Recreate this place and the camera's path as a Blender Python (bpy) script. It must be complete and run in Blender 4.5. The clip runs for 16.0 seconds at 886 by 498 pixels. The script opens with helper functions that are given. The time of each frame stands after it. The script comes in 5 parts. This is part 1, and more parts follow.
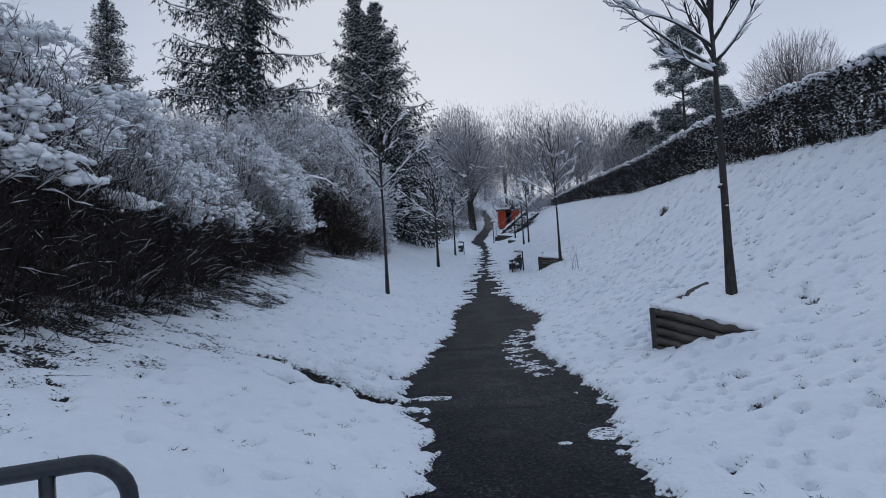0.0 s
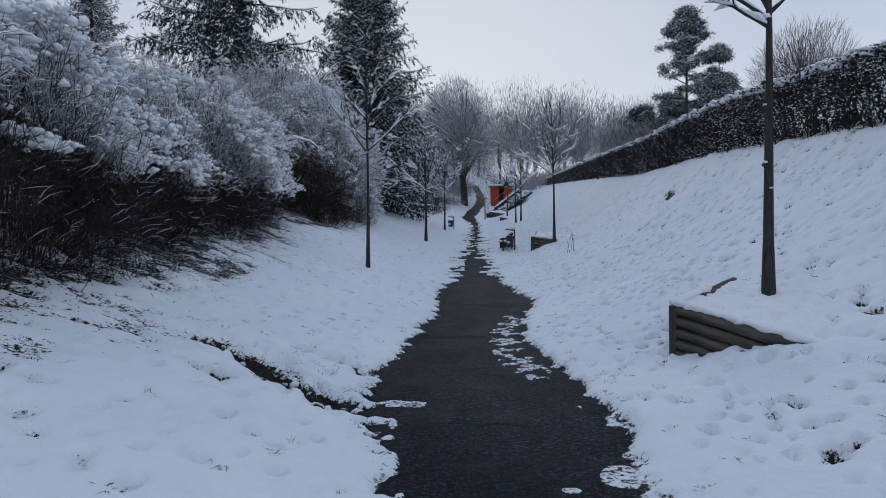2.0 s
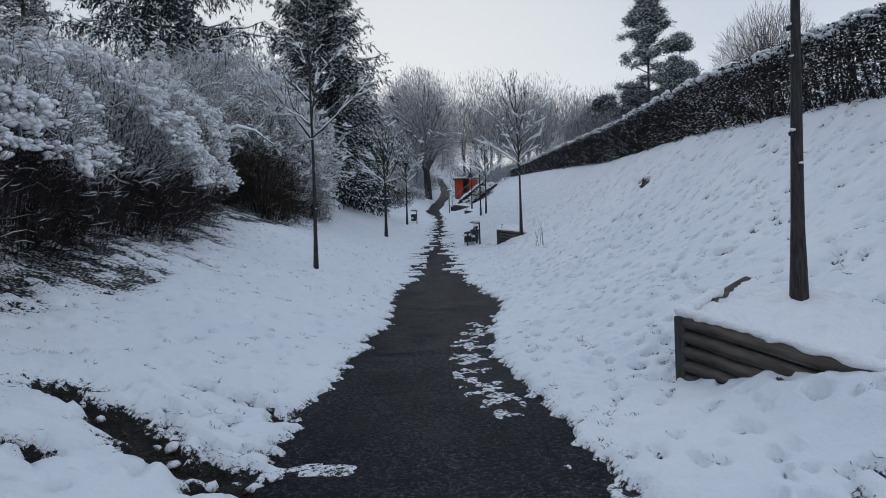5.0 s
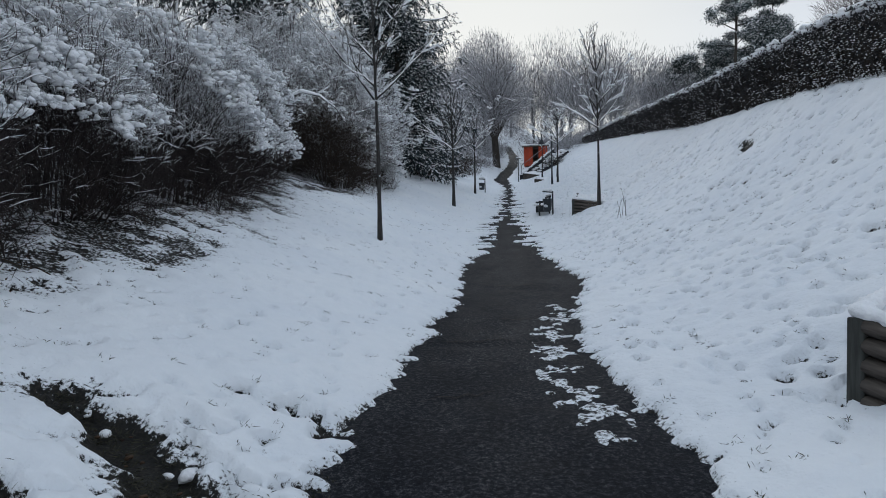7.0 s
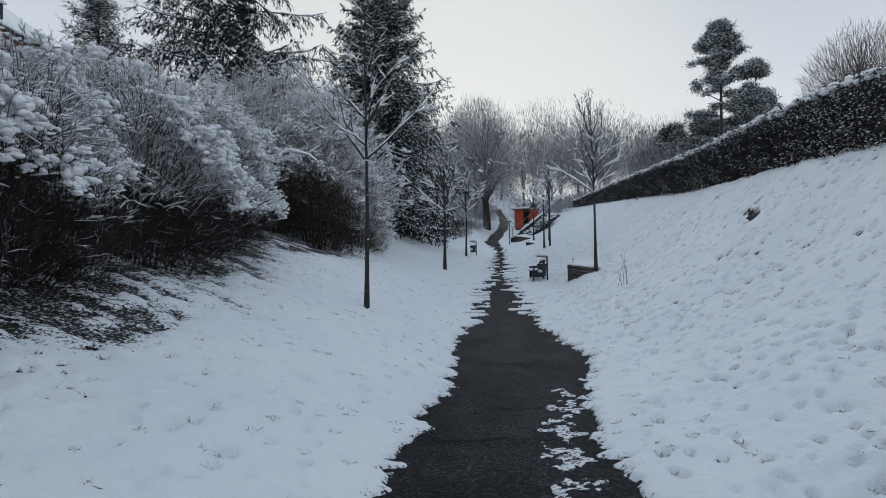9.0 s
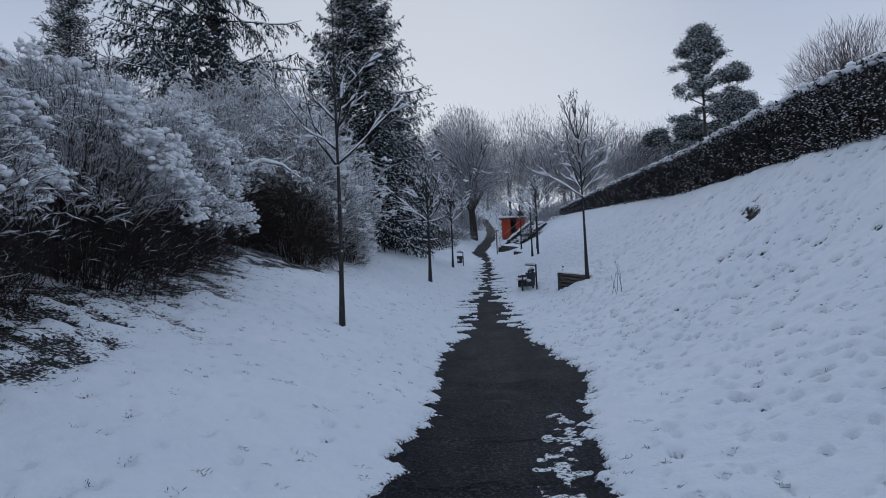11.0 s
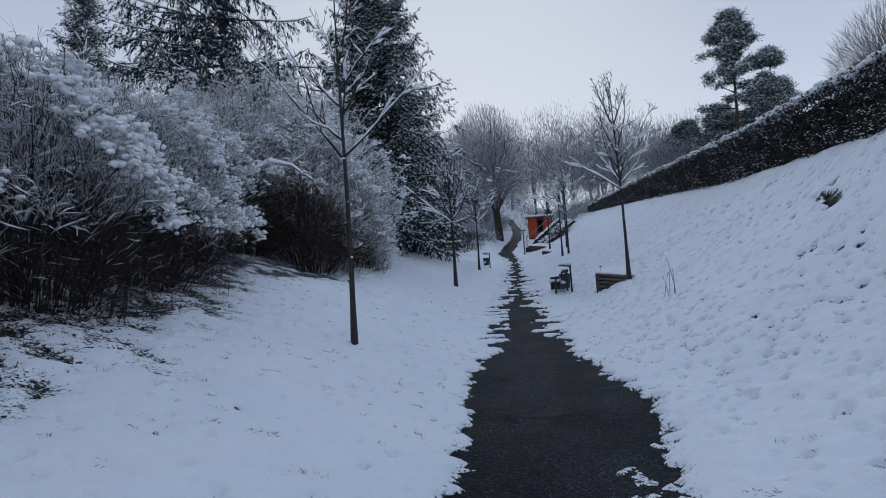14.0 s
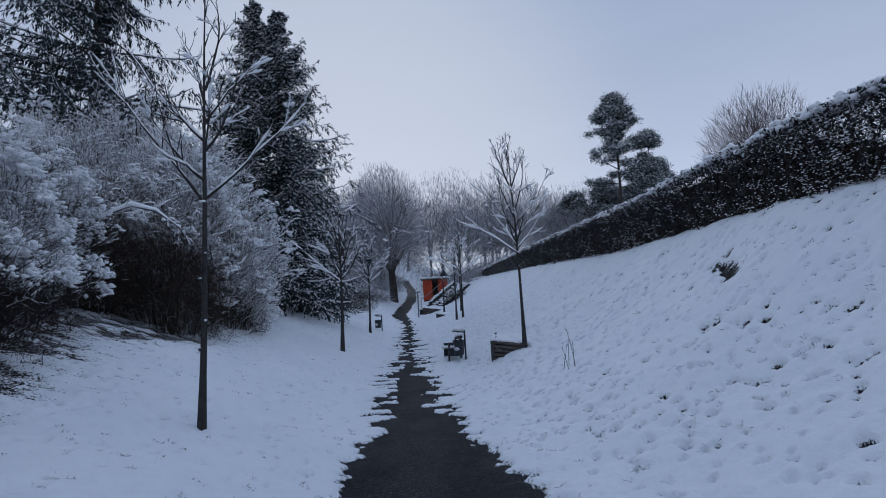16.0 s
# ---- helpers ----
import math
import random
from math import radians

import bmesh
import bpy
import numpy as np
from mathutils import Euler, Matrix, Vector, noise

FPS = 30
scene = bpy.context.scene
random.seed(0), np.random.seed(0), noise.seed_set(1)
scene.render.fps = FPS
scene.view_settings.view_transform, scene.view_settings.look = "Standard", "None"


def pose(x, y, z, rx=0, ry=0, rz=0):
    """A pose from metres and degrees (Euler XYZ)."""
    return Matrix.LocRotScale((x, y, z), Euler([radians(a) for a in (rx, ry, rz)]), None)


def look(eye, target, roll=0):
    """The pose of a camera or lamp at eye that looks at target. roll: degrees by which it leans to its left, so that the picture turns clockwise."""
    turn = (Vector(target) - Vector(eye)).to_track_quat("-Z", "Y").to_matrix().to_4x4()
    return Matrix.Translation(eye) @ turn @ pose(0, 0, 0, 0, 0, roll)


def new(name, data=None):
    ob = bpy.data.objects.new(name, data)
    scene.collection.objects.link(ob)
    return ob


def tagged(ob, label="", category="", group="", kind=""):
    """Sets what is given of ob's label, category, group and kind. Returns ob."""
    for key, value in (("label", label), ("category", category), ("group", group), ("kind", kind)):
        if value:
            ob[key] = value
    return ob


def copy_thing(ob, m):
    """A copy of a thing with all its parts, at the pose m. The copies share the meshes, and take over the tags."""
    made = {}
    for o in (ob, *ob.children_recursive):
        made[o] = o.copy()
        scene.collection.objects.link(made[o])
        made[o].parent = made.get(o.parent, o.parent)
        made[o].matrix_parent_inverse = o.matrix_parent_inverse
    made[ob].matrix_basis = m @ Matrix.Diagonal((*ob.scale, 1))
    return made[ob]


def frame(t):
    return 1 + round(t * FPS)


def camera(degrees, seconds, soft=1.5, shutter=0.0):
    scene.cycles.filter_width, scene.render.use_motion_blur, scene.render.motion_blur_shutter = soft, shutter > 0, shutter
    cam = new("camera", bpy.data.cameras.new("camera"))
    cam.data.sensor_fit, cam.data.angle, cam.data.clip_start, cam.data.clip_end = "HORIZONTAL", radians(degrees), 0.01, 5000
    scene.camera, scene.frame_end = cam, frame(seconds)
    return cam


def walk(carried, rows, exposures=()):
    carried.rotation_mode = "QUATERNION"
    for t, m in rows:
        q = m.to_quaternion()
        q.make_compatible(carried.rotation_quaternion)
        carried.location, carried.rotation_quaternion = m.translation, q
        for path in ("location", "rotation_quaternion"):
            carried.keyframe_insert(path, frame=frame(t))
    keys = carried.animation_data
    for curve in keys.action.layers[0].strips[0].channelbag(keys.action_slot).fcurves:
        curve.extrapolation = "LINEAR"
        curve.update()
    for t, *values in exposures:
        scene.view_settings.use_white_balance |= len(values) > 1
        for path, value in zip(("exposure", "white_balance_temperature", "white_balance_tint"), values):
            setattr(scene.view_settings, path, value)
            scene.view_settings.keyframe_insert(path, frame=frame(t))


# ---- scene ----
cam = camera(72.5, 16.0, soft=0.9)
PATH = [
    (0, (-0.126, 2.032, 0.859), (-0.177, 4.029, 0.954), -3.8),
    (0.5, (-0.152, 2.346, 0.881), (-0.168, 4.343, 0.984), -3.8),
    (1, (-0.124, 2.711, 0.897), (-0.146, 4.71, 0.957), -3.1),
    (1.5, (-0.187, 3.028, 0.889), (-0.188, 5.027, 0.939), -3.0),
    (2, (-0.089, 3.361, 0.899), (-0.109, 5.361, 0.908), -0.6),
    (2.5, (-0.062, 3.663, 0.935), (0.037, 5.659, 1.02), -1.5),
    (3, (-0.114, 3.964, 0.936), (0.025, 5.958, 0.992), -3.3),
    (3.5, (-0.038, 4.247, 0.927), (0.002, 6.247, 0.957), -1.8),
    (3.7, (0.007, 4.327, 0.943), (0.096, 6.325, 0.932), -2.2),
    (5.8, (0.129, 5.422, 0.968), (0.217, 7.42, 0.953), -1.8),
    (6, (0.049, 5.569, 0.985), (0.163, 7.565, 0.959), -2.9),
    (6.5, (0.01, 5.811, 0.993), (-0.043, 7.81, 0.991), -1.3),
    (7, (0.029, 6.011, 0.987), (-0.103, 8.004, 0.879), -1.6),
    (7.5, (-0.028, 6.152, 1.007), (-0.222, 8.141, 0.931), -2.5),
    (8, (-0.099, 6.42, 1.04), (-0.302, 8.409, 0.988), -4.2),
    (8.5, (-0.092, 6.653, 1.067), (-0.327, 8.639, 1.09), -2.7),
    (9, (-0.085, 6.888, 1.122), (-0.177, 8.884, 1.213), -0.7),
    (9.5, (-0.164, 7.17, 1.121), (-0.204, 9.158, 1.334), -1.8),
    (9.7, (-0.167, 7.26, 1.119), (-0.21, 9.254, 1.272), -1.9),
    (11.8, (0.129, 8.233, 1.128), (0.09, 10.23, 1.235), -2.9),
    (12, (0.134, 8.337, 1.141), (0.111, 10.336, 1.201), -2.9),
    (12.5, (0.08, 8.559, 1.164), (0.098, 10.555, 1.292), -3.4),
    (13, (-0.011, 8.855, 1.202), (-0.046, 10.85, 1.333), -4.1),
    (13.5, (0.014, 9.133, 1.213), (-0.134, 11.122, 1.36), -3.4),
    (14, (-0.043, 9.46, 1.235), (-0.177, 11.451, 1.377), -4.0),
    (14.5, (-0.076, 9.754, 1.263), (-0.122, 11.747, 1.421), -3.9),
    (15, (0.0, 10.09, 1.299), (-0.021, 12.066, 1.611), -0.5),
    (15.5, (0.039, 10.371, 1.313), (0.146, 12.336, 1.669), -1.5),
    (16, (0.112, 10.727, 1.378), (0.331, 12.689, 1.697), -3.2),
]
walk(cam, [(t, look(eye, target, roll)) for t, eye, target, roll in PATH],
     [(0, 0.02, 5650, 11), (3.5, 0.04, 5700, 11), (6.0, 0.26, 6050, 7), (7.0, 0.3, 6150, 7), (8.0, 0.3, 6400, 5), (9.0, 0.2, 6100, 6), (9.5, -0.08, 5650, 11), (12.0, -0.08, 5560, 11), (14.5, 0.0, 5500, 11), (16.0, -0.17, 5300, 13)])

# ---- world, sun, exposure ----
SUN_AZ, SUN_EL = radians(-3), radians(16)      # azimuth from +Y towards +X
world = bpy.data.worlds.new("overcast_sky")
scene.world = world
world.use_nodes = True
wn, wl = world.node_tree.nodes, world.node_tree.links
wn.clear()
w_out, w_bg = wn.new("ShaderNodeOutputWorld"), wn.new("ShaderNodeBackground")
sky = wn.new("ShaderNodeTexSky")
sky.sky_type, sky.sun_disc = "NISHITA", False
sky.sun_elevation, sky.sun_rotation = SUN_EL, SUN_AZ
sky.air_density, sky.dust_density, sky.ozone_density, sky.altitude = 1.0, 1.0, 2.0, 300
w_co, w_sep, w_ramp = wn.new("ShaderNodeTexCoord"), wn.new("ShaderNodeSeparateXYZ"), wn.new("ShaderNodeValToRGB")
w_map, w_noise, w_mul, w_mix = wn.new("ShaderNodeMapping"), wn.new("ShaderNodeTexNoise"), wn.new("ShaderNodeMix"), wn.new("ShaderNodeMix")
w_map.inputs["Scale"].default_value = (1.2, 1.2, 5.0)
w_noise.inputs["Scale"].default_value, w_noise.inputs["Detail"].default_value = 1.3, 4
cr = w_ramp.color_ramp
cr.elements[0].position, cr.elements[0].color = 0.0, (8.5, 8.2, 8.0, 1)
cr.elements[1].position, cr.elements[1].color = 1.0, (5.6, 6.3, 7.4, 1)
e = cr.elements.new(0.25); e.color = (7.0, 7.0, 7.2, 1)
e = cr.elements.new(0.5); e.color = (5.2, 5.5, 6.0, 1)
w_mul.data_type, w_mul.blend_type = "RGBA", "MULTIPLY"
w_mul.inputs["Factor"].default_value = 0.22
w_mix.data_type = "RGBA"
w_mix.inputs["Factor"].default_value = 0.93
wl.new(w_co.outputs["Generated"], w_sep.inputs[0])
wl.new(w_sep.outputs["Z"], w_ramp.inputs[0])
wl.new(w_co.outputs["Generated"], w_map.inputs[0])
wl.new(w_map.outputs[0], w_noise.inputs["Vector"])
wl.new(w_ramp.outputs[0], w_mul.inputs[6])
wl.new(w_noise.outputs["Fac"], w_mul.inputs[7])
wl.new(sky.outputs[0], w_mix.inputs[6])
wl.new(w_mul.outputs[2], w_mix.inputs[7])
# thin cloud, brighter and warmer around the hidden sun
w_dot, w_glow, w_add = wn.new("ShaderNodeVectorMath"), wn.new("ShaderNodeMapRange"), wn.new("ShaderNodeMix")
w_dot.operation = "DOT_PRODUCT"
w_dot.inputs[1].default_value = (math.sin(SUN_AZ) * math.cos(SUN_EL), math.cos(SUN_AZ) * math.cos(SUN_EL), math.sin(SUN_EL))
w_glow.interpolation_type = "SMOOTHERSTEP"
w_glow.inputs["From Min"].default_value, w_glow.inputs["From Max"].default_value, w_glow.inputs["To Max"].default_value = 0.84, 1.02, 0.62
w_add.data_type = "RGBA"
w_add.inputs[7].default_value = (8.0, 7.6, 6.9, 1)
wl.new(w_co.outputs["Generated"], w_dot.inputs[0])
wl.new(w_dot.outputs["Value"], w_glow.inputs["Value"])
wl.new(w_glow.outputs[0], w_add.inputs[0])
wl.new(w_mix.outputs[2], w_add.inputs[6])
wl.new(w_add.outputs[2], w_bg.inputs[0])
w_bg.inputs[1].default_value = 0.098
wl.new(w_bg.outputs[0], w_out.inputs[0])
sun = new("sun", bpy.data.lights.new("sun", "SUN"))
sun.data.energy, sun.data.angle, sun.data.color = 0.75, radians(18), (1.0, 0.96, 0.92)
sun.matrix_world = look((0, 0, 0), (-math.sin(SUN_AZ) * math.cos(SUN_EL), -math.cos(SUN_AZ) * math.cos(SUN_EL), -math.sin(SUN_EL)))

# ---- materials ----
def shader(name, rough=0.8, metal=0.0, spec=0.3):
    m = bpy.data.materials.new(name)
    m.use_nodes = True
    b = m.node_tree.nodes["Principled BSDF"]
    b.inputs["Roughness"].default_value, b.inputs["Metallic"].default_value = rough, metal
    b.inputs["Specular IOR Level"].default_value = spec
    return m, m.node_tree.nodes, m.node_tree.links, b


def noisy(nodes, links, scale, detail=4, stretch=(1, 1, 1), rough=0.55):
    co, mp, no = nodes.new("ShaderNodeTexCoord"), nodes.new("ShaderNodeMapping"), nodes.new("ShaderNodeTexNoise")
    mp.inputs["Scale"].default_value = stretch
    no.inputs["Scale"].default_value, no.inputs["Detail"].default_value, no.inputs["Roughness"].default_value = scale, detail, rough
    links.new(co.outputs["Object"], mp.inputs[0])
    links.new(mp.outputs[0], no.inputs["Vector"])
    return no.outputs["Fac"]


def ramp(nodes, links, fac, stops):
    r = nodes.new("ShaderNodeValToRGB")
    el = r.color_ramp.elements
    el[0].position, el[0].color = stops[0][0], (*stops[0][1], 1)
    el[1].position, el[1].color = stops[-1][0], (*stops[-1][1], 1)
    for p, c in stops[1:-1]:
        el.new(p).color = (*c, 1)
    links.new(fac, r.inputs[0])
    return r.outputs[0]


def blend(nodes, links, kind, fac, a, b):
    n = nodes.new("ShaderNodeMix")
    n.data_type, n.blend_type = "RGBA", kind
    for s, v in ((0, fac), (6, a), (7, b)):
        if hasattr(v, "default_value"):
            links.new(v, n.inputs[s])
        else:
            n.inputs[s].default_value = v if s == 0 else (*v, 1)
    return n.outputs[2]


def bumped(nodes, links, b, height, strength, dist):
    n = nodes.new("ShaderNodeBump")
    n.inputs["Strength"].default_value, n.inputs["Distance"].default_value = strength, dist
    links.new(height, n.inputs["Height"])
    links.new(n.outputs[0], b.inputs["Normal"])


def two_tone(name, dark, light, scale, rough=0.85, stretch=(1, 1, 1), bump=0.3, dist=0.004, big=None, metal=0.0, spec=0.3, each=0.0):
    """Colour that wanders between two tones at a fine and a coarse scale, with fine relief."""
    m, nd, lk, b = shader(name, rough, metal, spec)
    fine = noisy(nd, lk, scale, 5, stretch)
    col = ramp(nd, lk, fine, [(0.3, dark), (0.7, light)])
    coarse = noisy(nd, lk, big or scale / 12, 3)
    col = blend(nd, lk, "MULTIPLY", 0.5, col, ramp(nd, lk, coarse, [(0.3, (0.6, 0.6, 0.6)), (0.7, (1, 1, 1))]))
    if each:
        info = nd.new("ShaderNodeObjectInfo")
        col = blend(nd, lk, "MULTIPLY", each, col, ramp(nd, lk, info.outputs["Random"], [(0, (0.5, 0.5, 0.5)), (1, (1, 1, 1))]))
    lk.new(col, b.inputs["Base Color"])
    bumped(nd, lk, b, fine, bump, dist)
    return m


def islands(name, dark, light, rough=0.8, spec=0.2):
    """One tone for each loose piece of a mesh."""
    m, nd, lk, b = shader(name, rough, 0, spec)
    g = nd.new("ShaderNodeNewGeometry")
    col = ramp(nd, lk, g.outputs["Random Per Island"], [(0, dark), (1, light)])
    lk.new(col, b.inputs["Base Color"])
    return m


def snow_material(name, ground=False):
    m, nd, lk, b = shader(name, 0.75, 0, 0.25)
    fine, mid, big = noisy(nd, lk, 26, 2), noisy(nd, lk, 9, 3), noisy(nd, lk, 0.6, 3)
    col = ramp(nd, lk, big, [(0.3, (0.80, 0.83, 0.87)), (0.7, (0.86, 0.88, 0.90))] if ground else [(0.3, (0.88, 0.89, 0.91)), (0.7, (0.93, 0.93, 0.94))])
    col = blend(nd, lk, "MULTIPLY", 0.5, col, ramp(nd, lk, mid, [(0.3, (0.93, 0.94, 0.95)), (0.7, (1, 1, 1))]))
    b.inputs["Subsurface Weight"].default_value = 0.0
    if ground:
        at = nd.new("ShaderNodeAttribute")
        at.attribute_name = "depth"
        bare = nd.new("ShaderNodeMapRange")
        bare.inputs["From Min"].default_value, bare.inputs["From Max"].default_value = -0.006, 0.003
        mot = nd.new("ShaderNodeMath")
        mot.operation = "MULTIPLY_ADD"
        lk.new(noisy(nd, lk, 24, 4, rough=0.7), mot.inputs[0])
        mot.inputs[1].default_value = 0.25
        mot.inputs[2].default_value = -0.128
        tot = nd.new("ShaderNodeMath")
        tot.operation = "ADD"
        lk.new(mot.outputs[0], tot.inputs[0]); lk.new(at.outputs["Fac"], tot.inputs[1])
        lk.new(tot.outputs[0], bare.inputs["Value"])
        soil = ramp(nd, lk, noisy(nd, lk, 45, 5), [(0.3, (0.006, 0.006, 0.006)), (0.55, (0.016, 0.015, 0.013)), (0.75, (0.045, 0.039, 0.031))])
        thin = nd.new("ShaderNodeMapRange")
        thin.inputs["From Min"].default_value, thin.inputs["From Max"].default_value = 0.0, 0.024
        lk.new(tot.outputs[0], thin.inputs["Value"])
        col = blend(nd, lk, "MIX", thin.outputs[0], (0.42, 0.43, 0.44), col)
        col = blend(nd, lk, "MIX", bare.outputs[0], soil, col)
    lk.new(col, b.inputs["Base Color"])
    ad = nd.new("ShaderNodeMath")
    ad.operation = "ADD"
    lk.new(fine, ad.inputs[0]); lk.new(mid, ad.inputs[1])
    bumped(nd, lk, b, ad.outputs[0], 0.55, 0.020 if ground else 0.035)
    return m


def asphalt_material():
    m, nd, lk, b = shader("wet_asphalt", 0.5, 0, 0.045)
    grit, mid, big = noisy(nd, lk, 30, 9, rough=0.9), noisy(nd, lk, 3.0, 8, rough=0.75), noisy(nd, lk, 0.9, 4)
    col = ramp(nd, lk, grit, [(0.38, (0.006, 0.0072, 0.0105)), (0.52, (0.022, 0.0245, 0.031)), (0.62, (0.16, 0.16, 0.165))])
    col = blend(nd, lk, "MULTIPLY", 0.9, col, ramp(nd, lk, mid, [(0.36, (0.34, 0.36, 0.42)), (0.62, (1.0, 0.97, 0.93))]))
    col = blend(nd, lk, "MULTIPLY", 0.8, col, ramp(nd, lk, noisy(nd, lk, 1.3, 3, (1, 0.6, 1)), [(0.38, (0.5, 0.52, 0.58)), (0.6, (1.15, 1.12, 1.08))]))
    col = blend(nd, lk, "MIX", ramp(nd, lk, big, [(0.5, (0, 0, 0)), (0.75, (0.3, 0.3, 0.3))]), col, (0.019, 0.020, 0.024))
    lk.new(col, b.inputs["Base Color"])
    rr = ramp(nd, lk, mid, [(0.35, (0.62, 0.62, 0.62)), (0.65, (0.85, 0.85, 0.85))])
    lk.new(rr, b.inputs["Roughness"])
    bumped(nd, lk, b, grit, 0.5, 0.006)
    return m


SNOW = snow_material("fresh_snow")
GROUND = snow_material("snow_over_grass", True)
ASPHALT = asphalt_material()
BARK = two_tone("young_bark", (0.020, 0.019, 0.019), (0.070, 0.065, 0.061), 60, 0.85, (1, 1, 0.15), 0.6, 0.004, 3)
BARK_OLD = two_tone("old_bark", (0.02, 0.018, 0.016), (0.075, 0.065, 0.055), 25, 0.9, (1, 1, 0.2), 0.7, 0.02, 1)
TWIG = two_tone("brown_twigs", (0.018, 0.014, 0.012), (0.075, 0.058, 0.046), 6, 0.9, (1, 1, 1), 0.1, 0.002, 0.8)
TWIG_RED = two_tone("reddish_stems", (0.012, 0.010, 0.010), (0.062, 0.048, 0.045), 5, 0.9, (1, 1, 1), 0.1, 0.002, 0.8)
WOOD_FAR = islands("frosted_far_twigs", (0.05, 0.043, 0.043), (0.64, 0.64, 0.67), 0.95)
TWIG_BROWN_FAR = two_tone("far_brown_twigs", (0.06, 0.05, 0.048), (0.17, 0.145, 0.14), 3, 0.95, (1, 1, 1), 0.1, 0.002, 0.3)
NEEDLES = islands("spruce_needles", (0.012, 0.019, 0.022), (0.05, 0.066, 0.07), 0.8)
PINE_NEEDLES = islands("pine_needles", (0.025, 0.037, 0.038), (0.085, 0.11, 0.108), 0.85)
LEAF = islands("dark_hedge_leaves", (0.012, 0.013, 0.016), (0.058, 0.056, 0.058), 0.7)
# near-black stand-in for the shade deep inside the hedge; also colours the asphalt cracks
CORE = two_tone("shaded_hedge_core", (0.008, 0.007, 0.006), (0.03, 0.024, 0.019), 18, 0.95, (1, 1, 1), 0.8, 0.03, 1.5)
GRASS = islands("winter_grass", (0.016, 0.019, 0.013), (0.075, 0.068, 0.045), 0.8)
WOOD = two_tone("weathered_boards", (0.014, 0.012, 0.010), (0.17, 0.145, 0.125), 18, 0.8, (0.14, 1, 1), 0.8, 0.004, 2.0, each=0.5)
POST_WOOD = two_tone("weathered_post", (0.03, 0.032, 0.03), (0.085, 0.088, 0.08), 30, 0.85, (1, 1, 0.1), 0.5, 0.004, 3)
METAL = two_tone("painted_dark_steel", (0.012, 0.016, 0.022), (0.03, 0.036, 0.045), 40, 0.38, bump=0.15, dist=0.001, spec=0.5)
GREY_METAL = two_tone("grey_steel", (0.10, 0.11, 0.12), (0.22, 0.23, 0.24), 20, 0.5, bump=0.1, dist=0.001)
RED_WALL = two_tone("red_painted_boards", (0.36, 0.045, 0.018), (0.55, 0.085, 0.035), 8, 0.7, (6, 6, 0.3), 0.3, 0.01)
BRICK = two_tone("red_brick_wall", (0.15, 0.055, 0.042), (0.25, 0.095, 0.072), 14, 0.9, (1, 1, 2), 0.4, 0.01)
CONCRETE = two_tone("dark_concrete", (0.025, 0.027, 0.032), (0.06, 0.062, 0.07), 9, 0.9, bump=0.4, dist=0.01)
GLASS_DARK = two_tone("dark_window_glass", (0.01, 0.012, 0.015), (0.03, 0.035, 0.04), 3, 0.12, bump=0.0, spec=0.6)
WHITE_PAINT = two_tone("white_paint", (0.55, 0.56, 0.58), (0.75, 0.76, 0.78), 12, 0.6, bump=0.1, dist=0.002)
LITTER = islands("dead_leaves", (0.02, 0.013, 0.009), (0.09, 0.055, 0.035), 0.8)

# ---- mesh tools ----
rng = np.random.default_rng(7)


def mesh_np(name, v, faces):
    """A mesh from an array of vertices and a list of face arrays (each n x k)."""
    me = bpy.data.meshes.new(name)
    v = np.ascontiguousarray(v, np.float32)
    me.vertices.add(len(v))
    me.vertices.foreach_set("co", v.ravel())
    loops = np.concatenate([f.ravel() for f in faces]).astype(np.int32)
    sizes = np.concatenate([np.full(len(f), f.shape[1]) for f in faces]).astype(np.int32)
    me.loops.add(len(loops))
    me.loops.foreach_set("vertex_index", loops)
    me.polygons.add(len(sizes))
    me.polygons.foreach_set("loop_start", (np.cumsum(sizes) - sizes).astype(np.int32))
    me.polygons.foreach_set("use_smooth", np.ones(len(sizes), bool))
    me.update(calc_edges=True)
    return me


class Soup:
    """Gathers many small shapes into one mesh."""

    def __init__(self):
        self.v, self.f, self.n = [], {}, 0

    def add(self, v, f):
        self.f.setdefault(f.shape[1], []).append(f + self.n)
        self.v.append(v.reshape(-1, 3))
        self.n += self.v[-1].shape[0]

    def mesh(self, name):
        return mesh_np(name, np.concatenate(self.v), [np.concatenate(a) for a in self.f.values()])

    def part(self, name, mat, parent=None, label=""):
        me = self.mesh(name)
        me.materials.append(mat)
        ob = new(name, me)
        ob.parent = parent
        return tagged(ob, label) if label else ob


def part(name, bm, material, parent, label=""):
    me = bpy.data.meshes.new(name)
    bm.to_mesh(me)
    bm.free()
    me.materials.append(material)
    ob = new(name, me)
    ob.parent = parent
    return tagged(ob, label) if label else ob


def thing(name, at, label, category, group="", rz=0.0):
    ob = new(name)
    ob.matrix_basis = pose(*at, 0, 0, rz)
    return tagged(ob, label, category, group)


def unit(a):
    return a / np.maximum(np.linalg.norm(a, axis=-1, keepdims=True), 1e-9)


def hashed(ix, iy, seed):
    h = np.sin(ix * 127.1 + iy * 311.7 + seed * 74.7) * 43758.5453
    return h - np.floor(h)


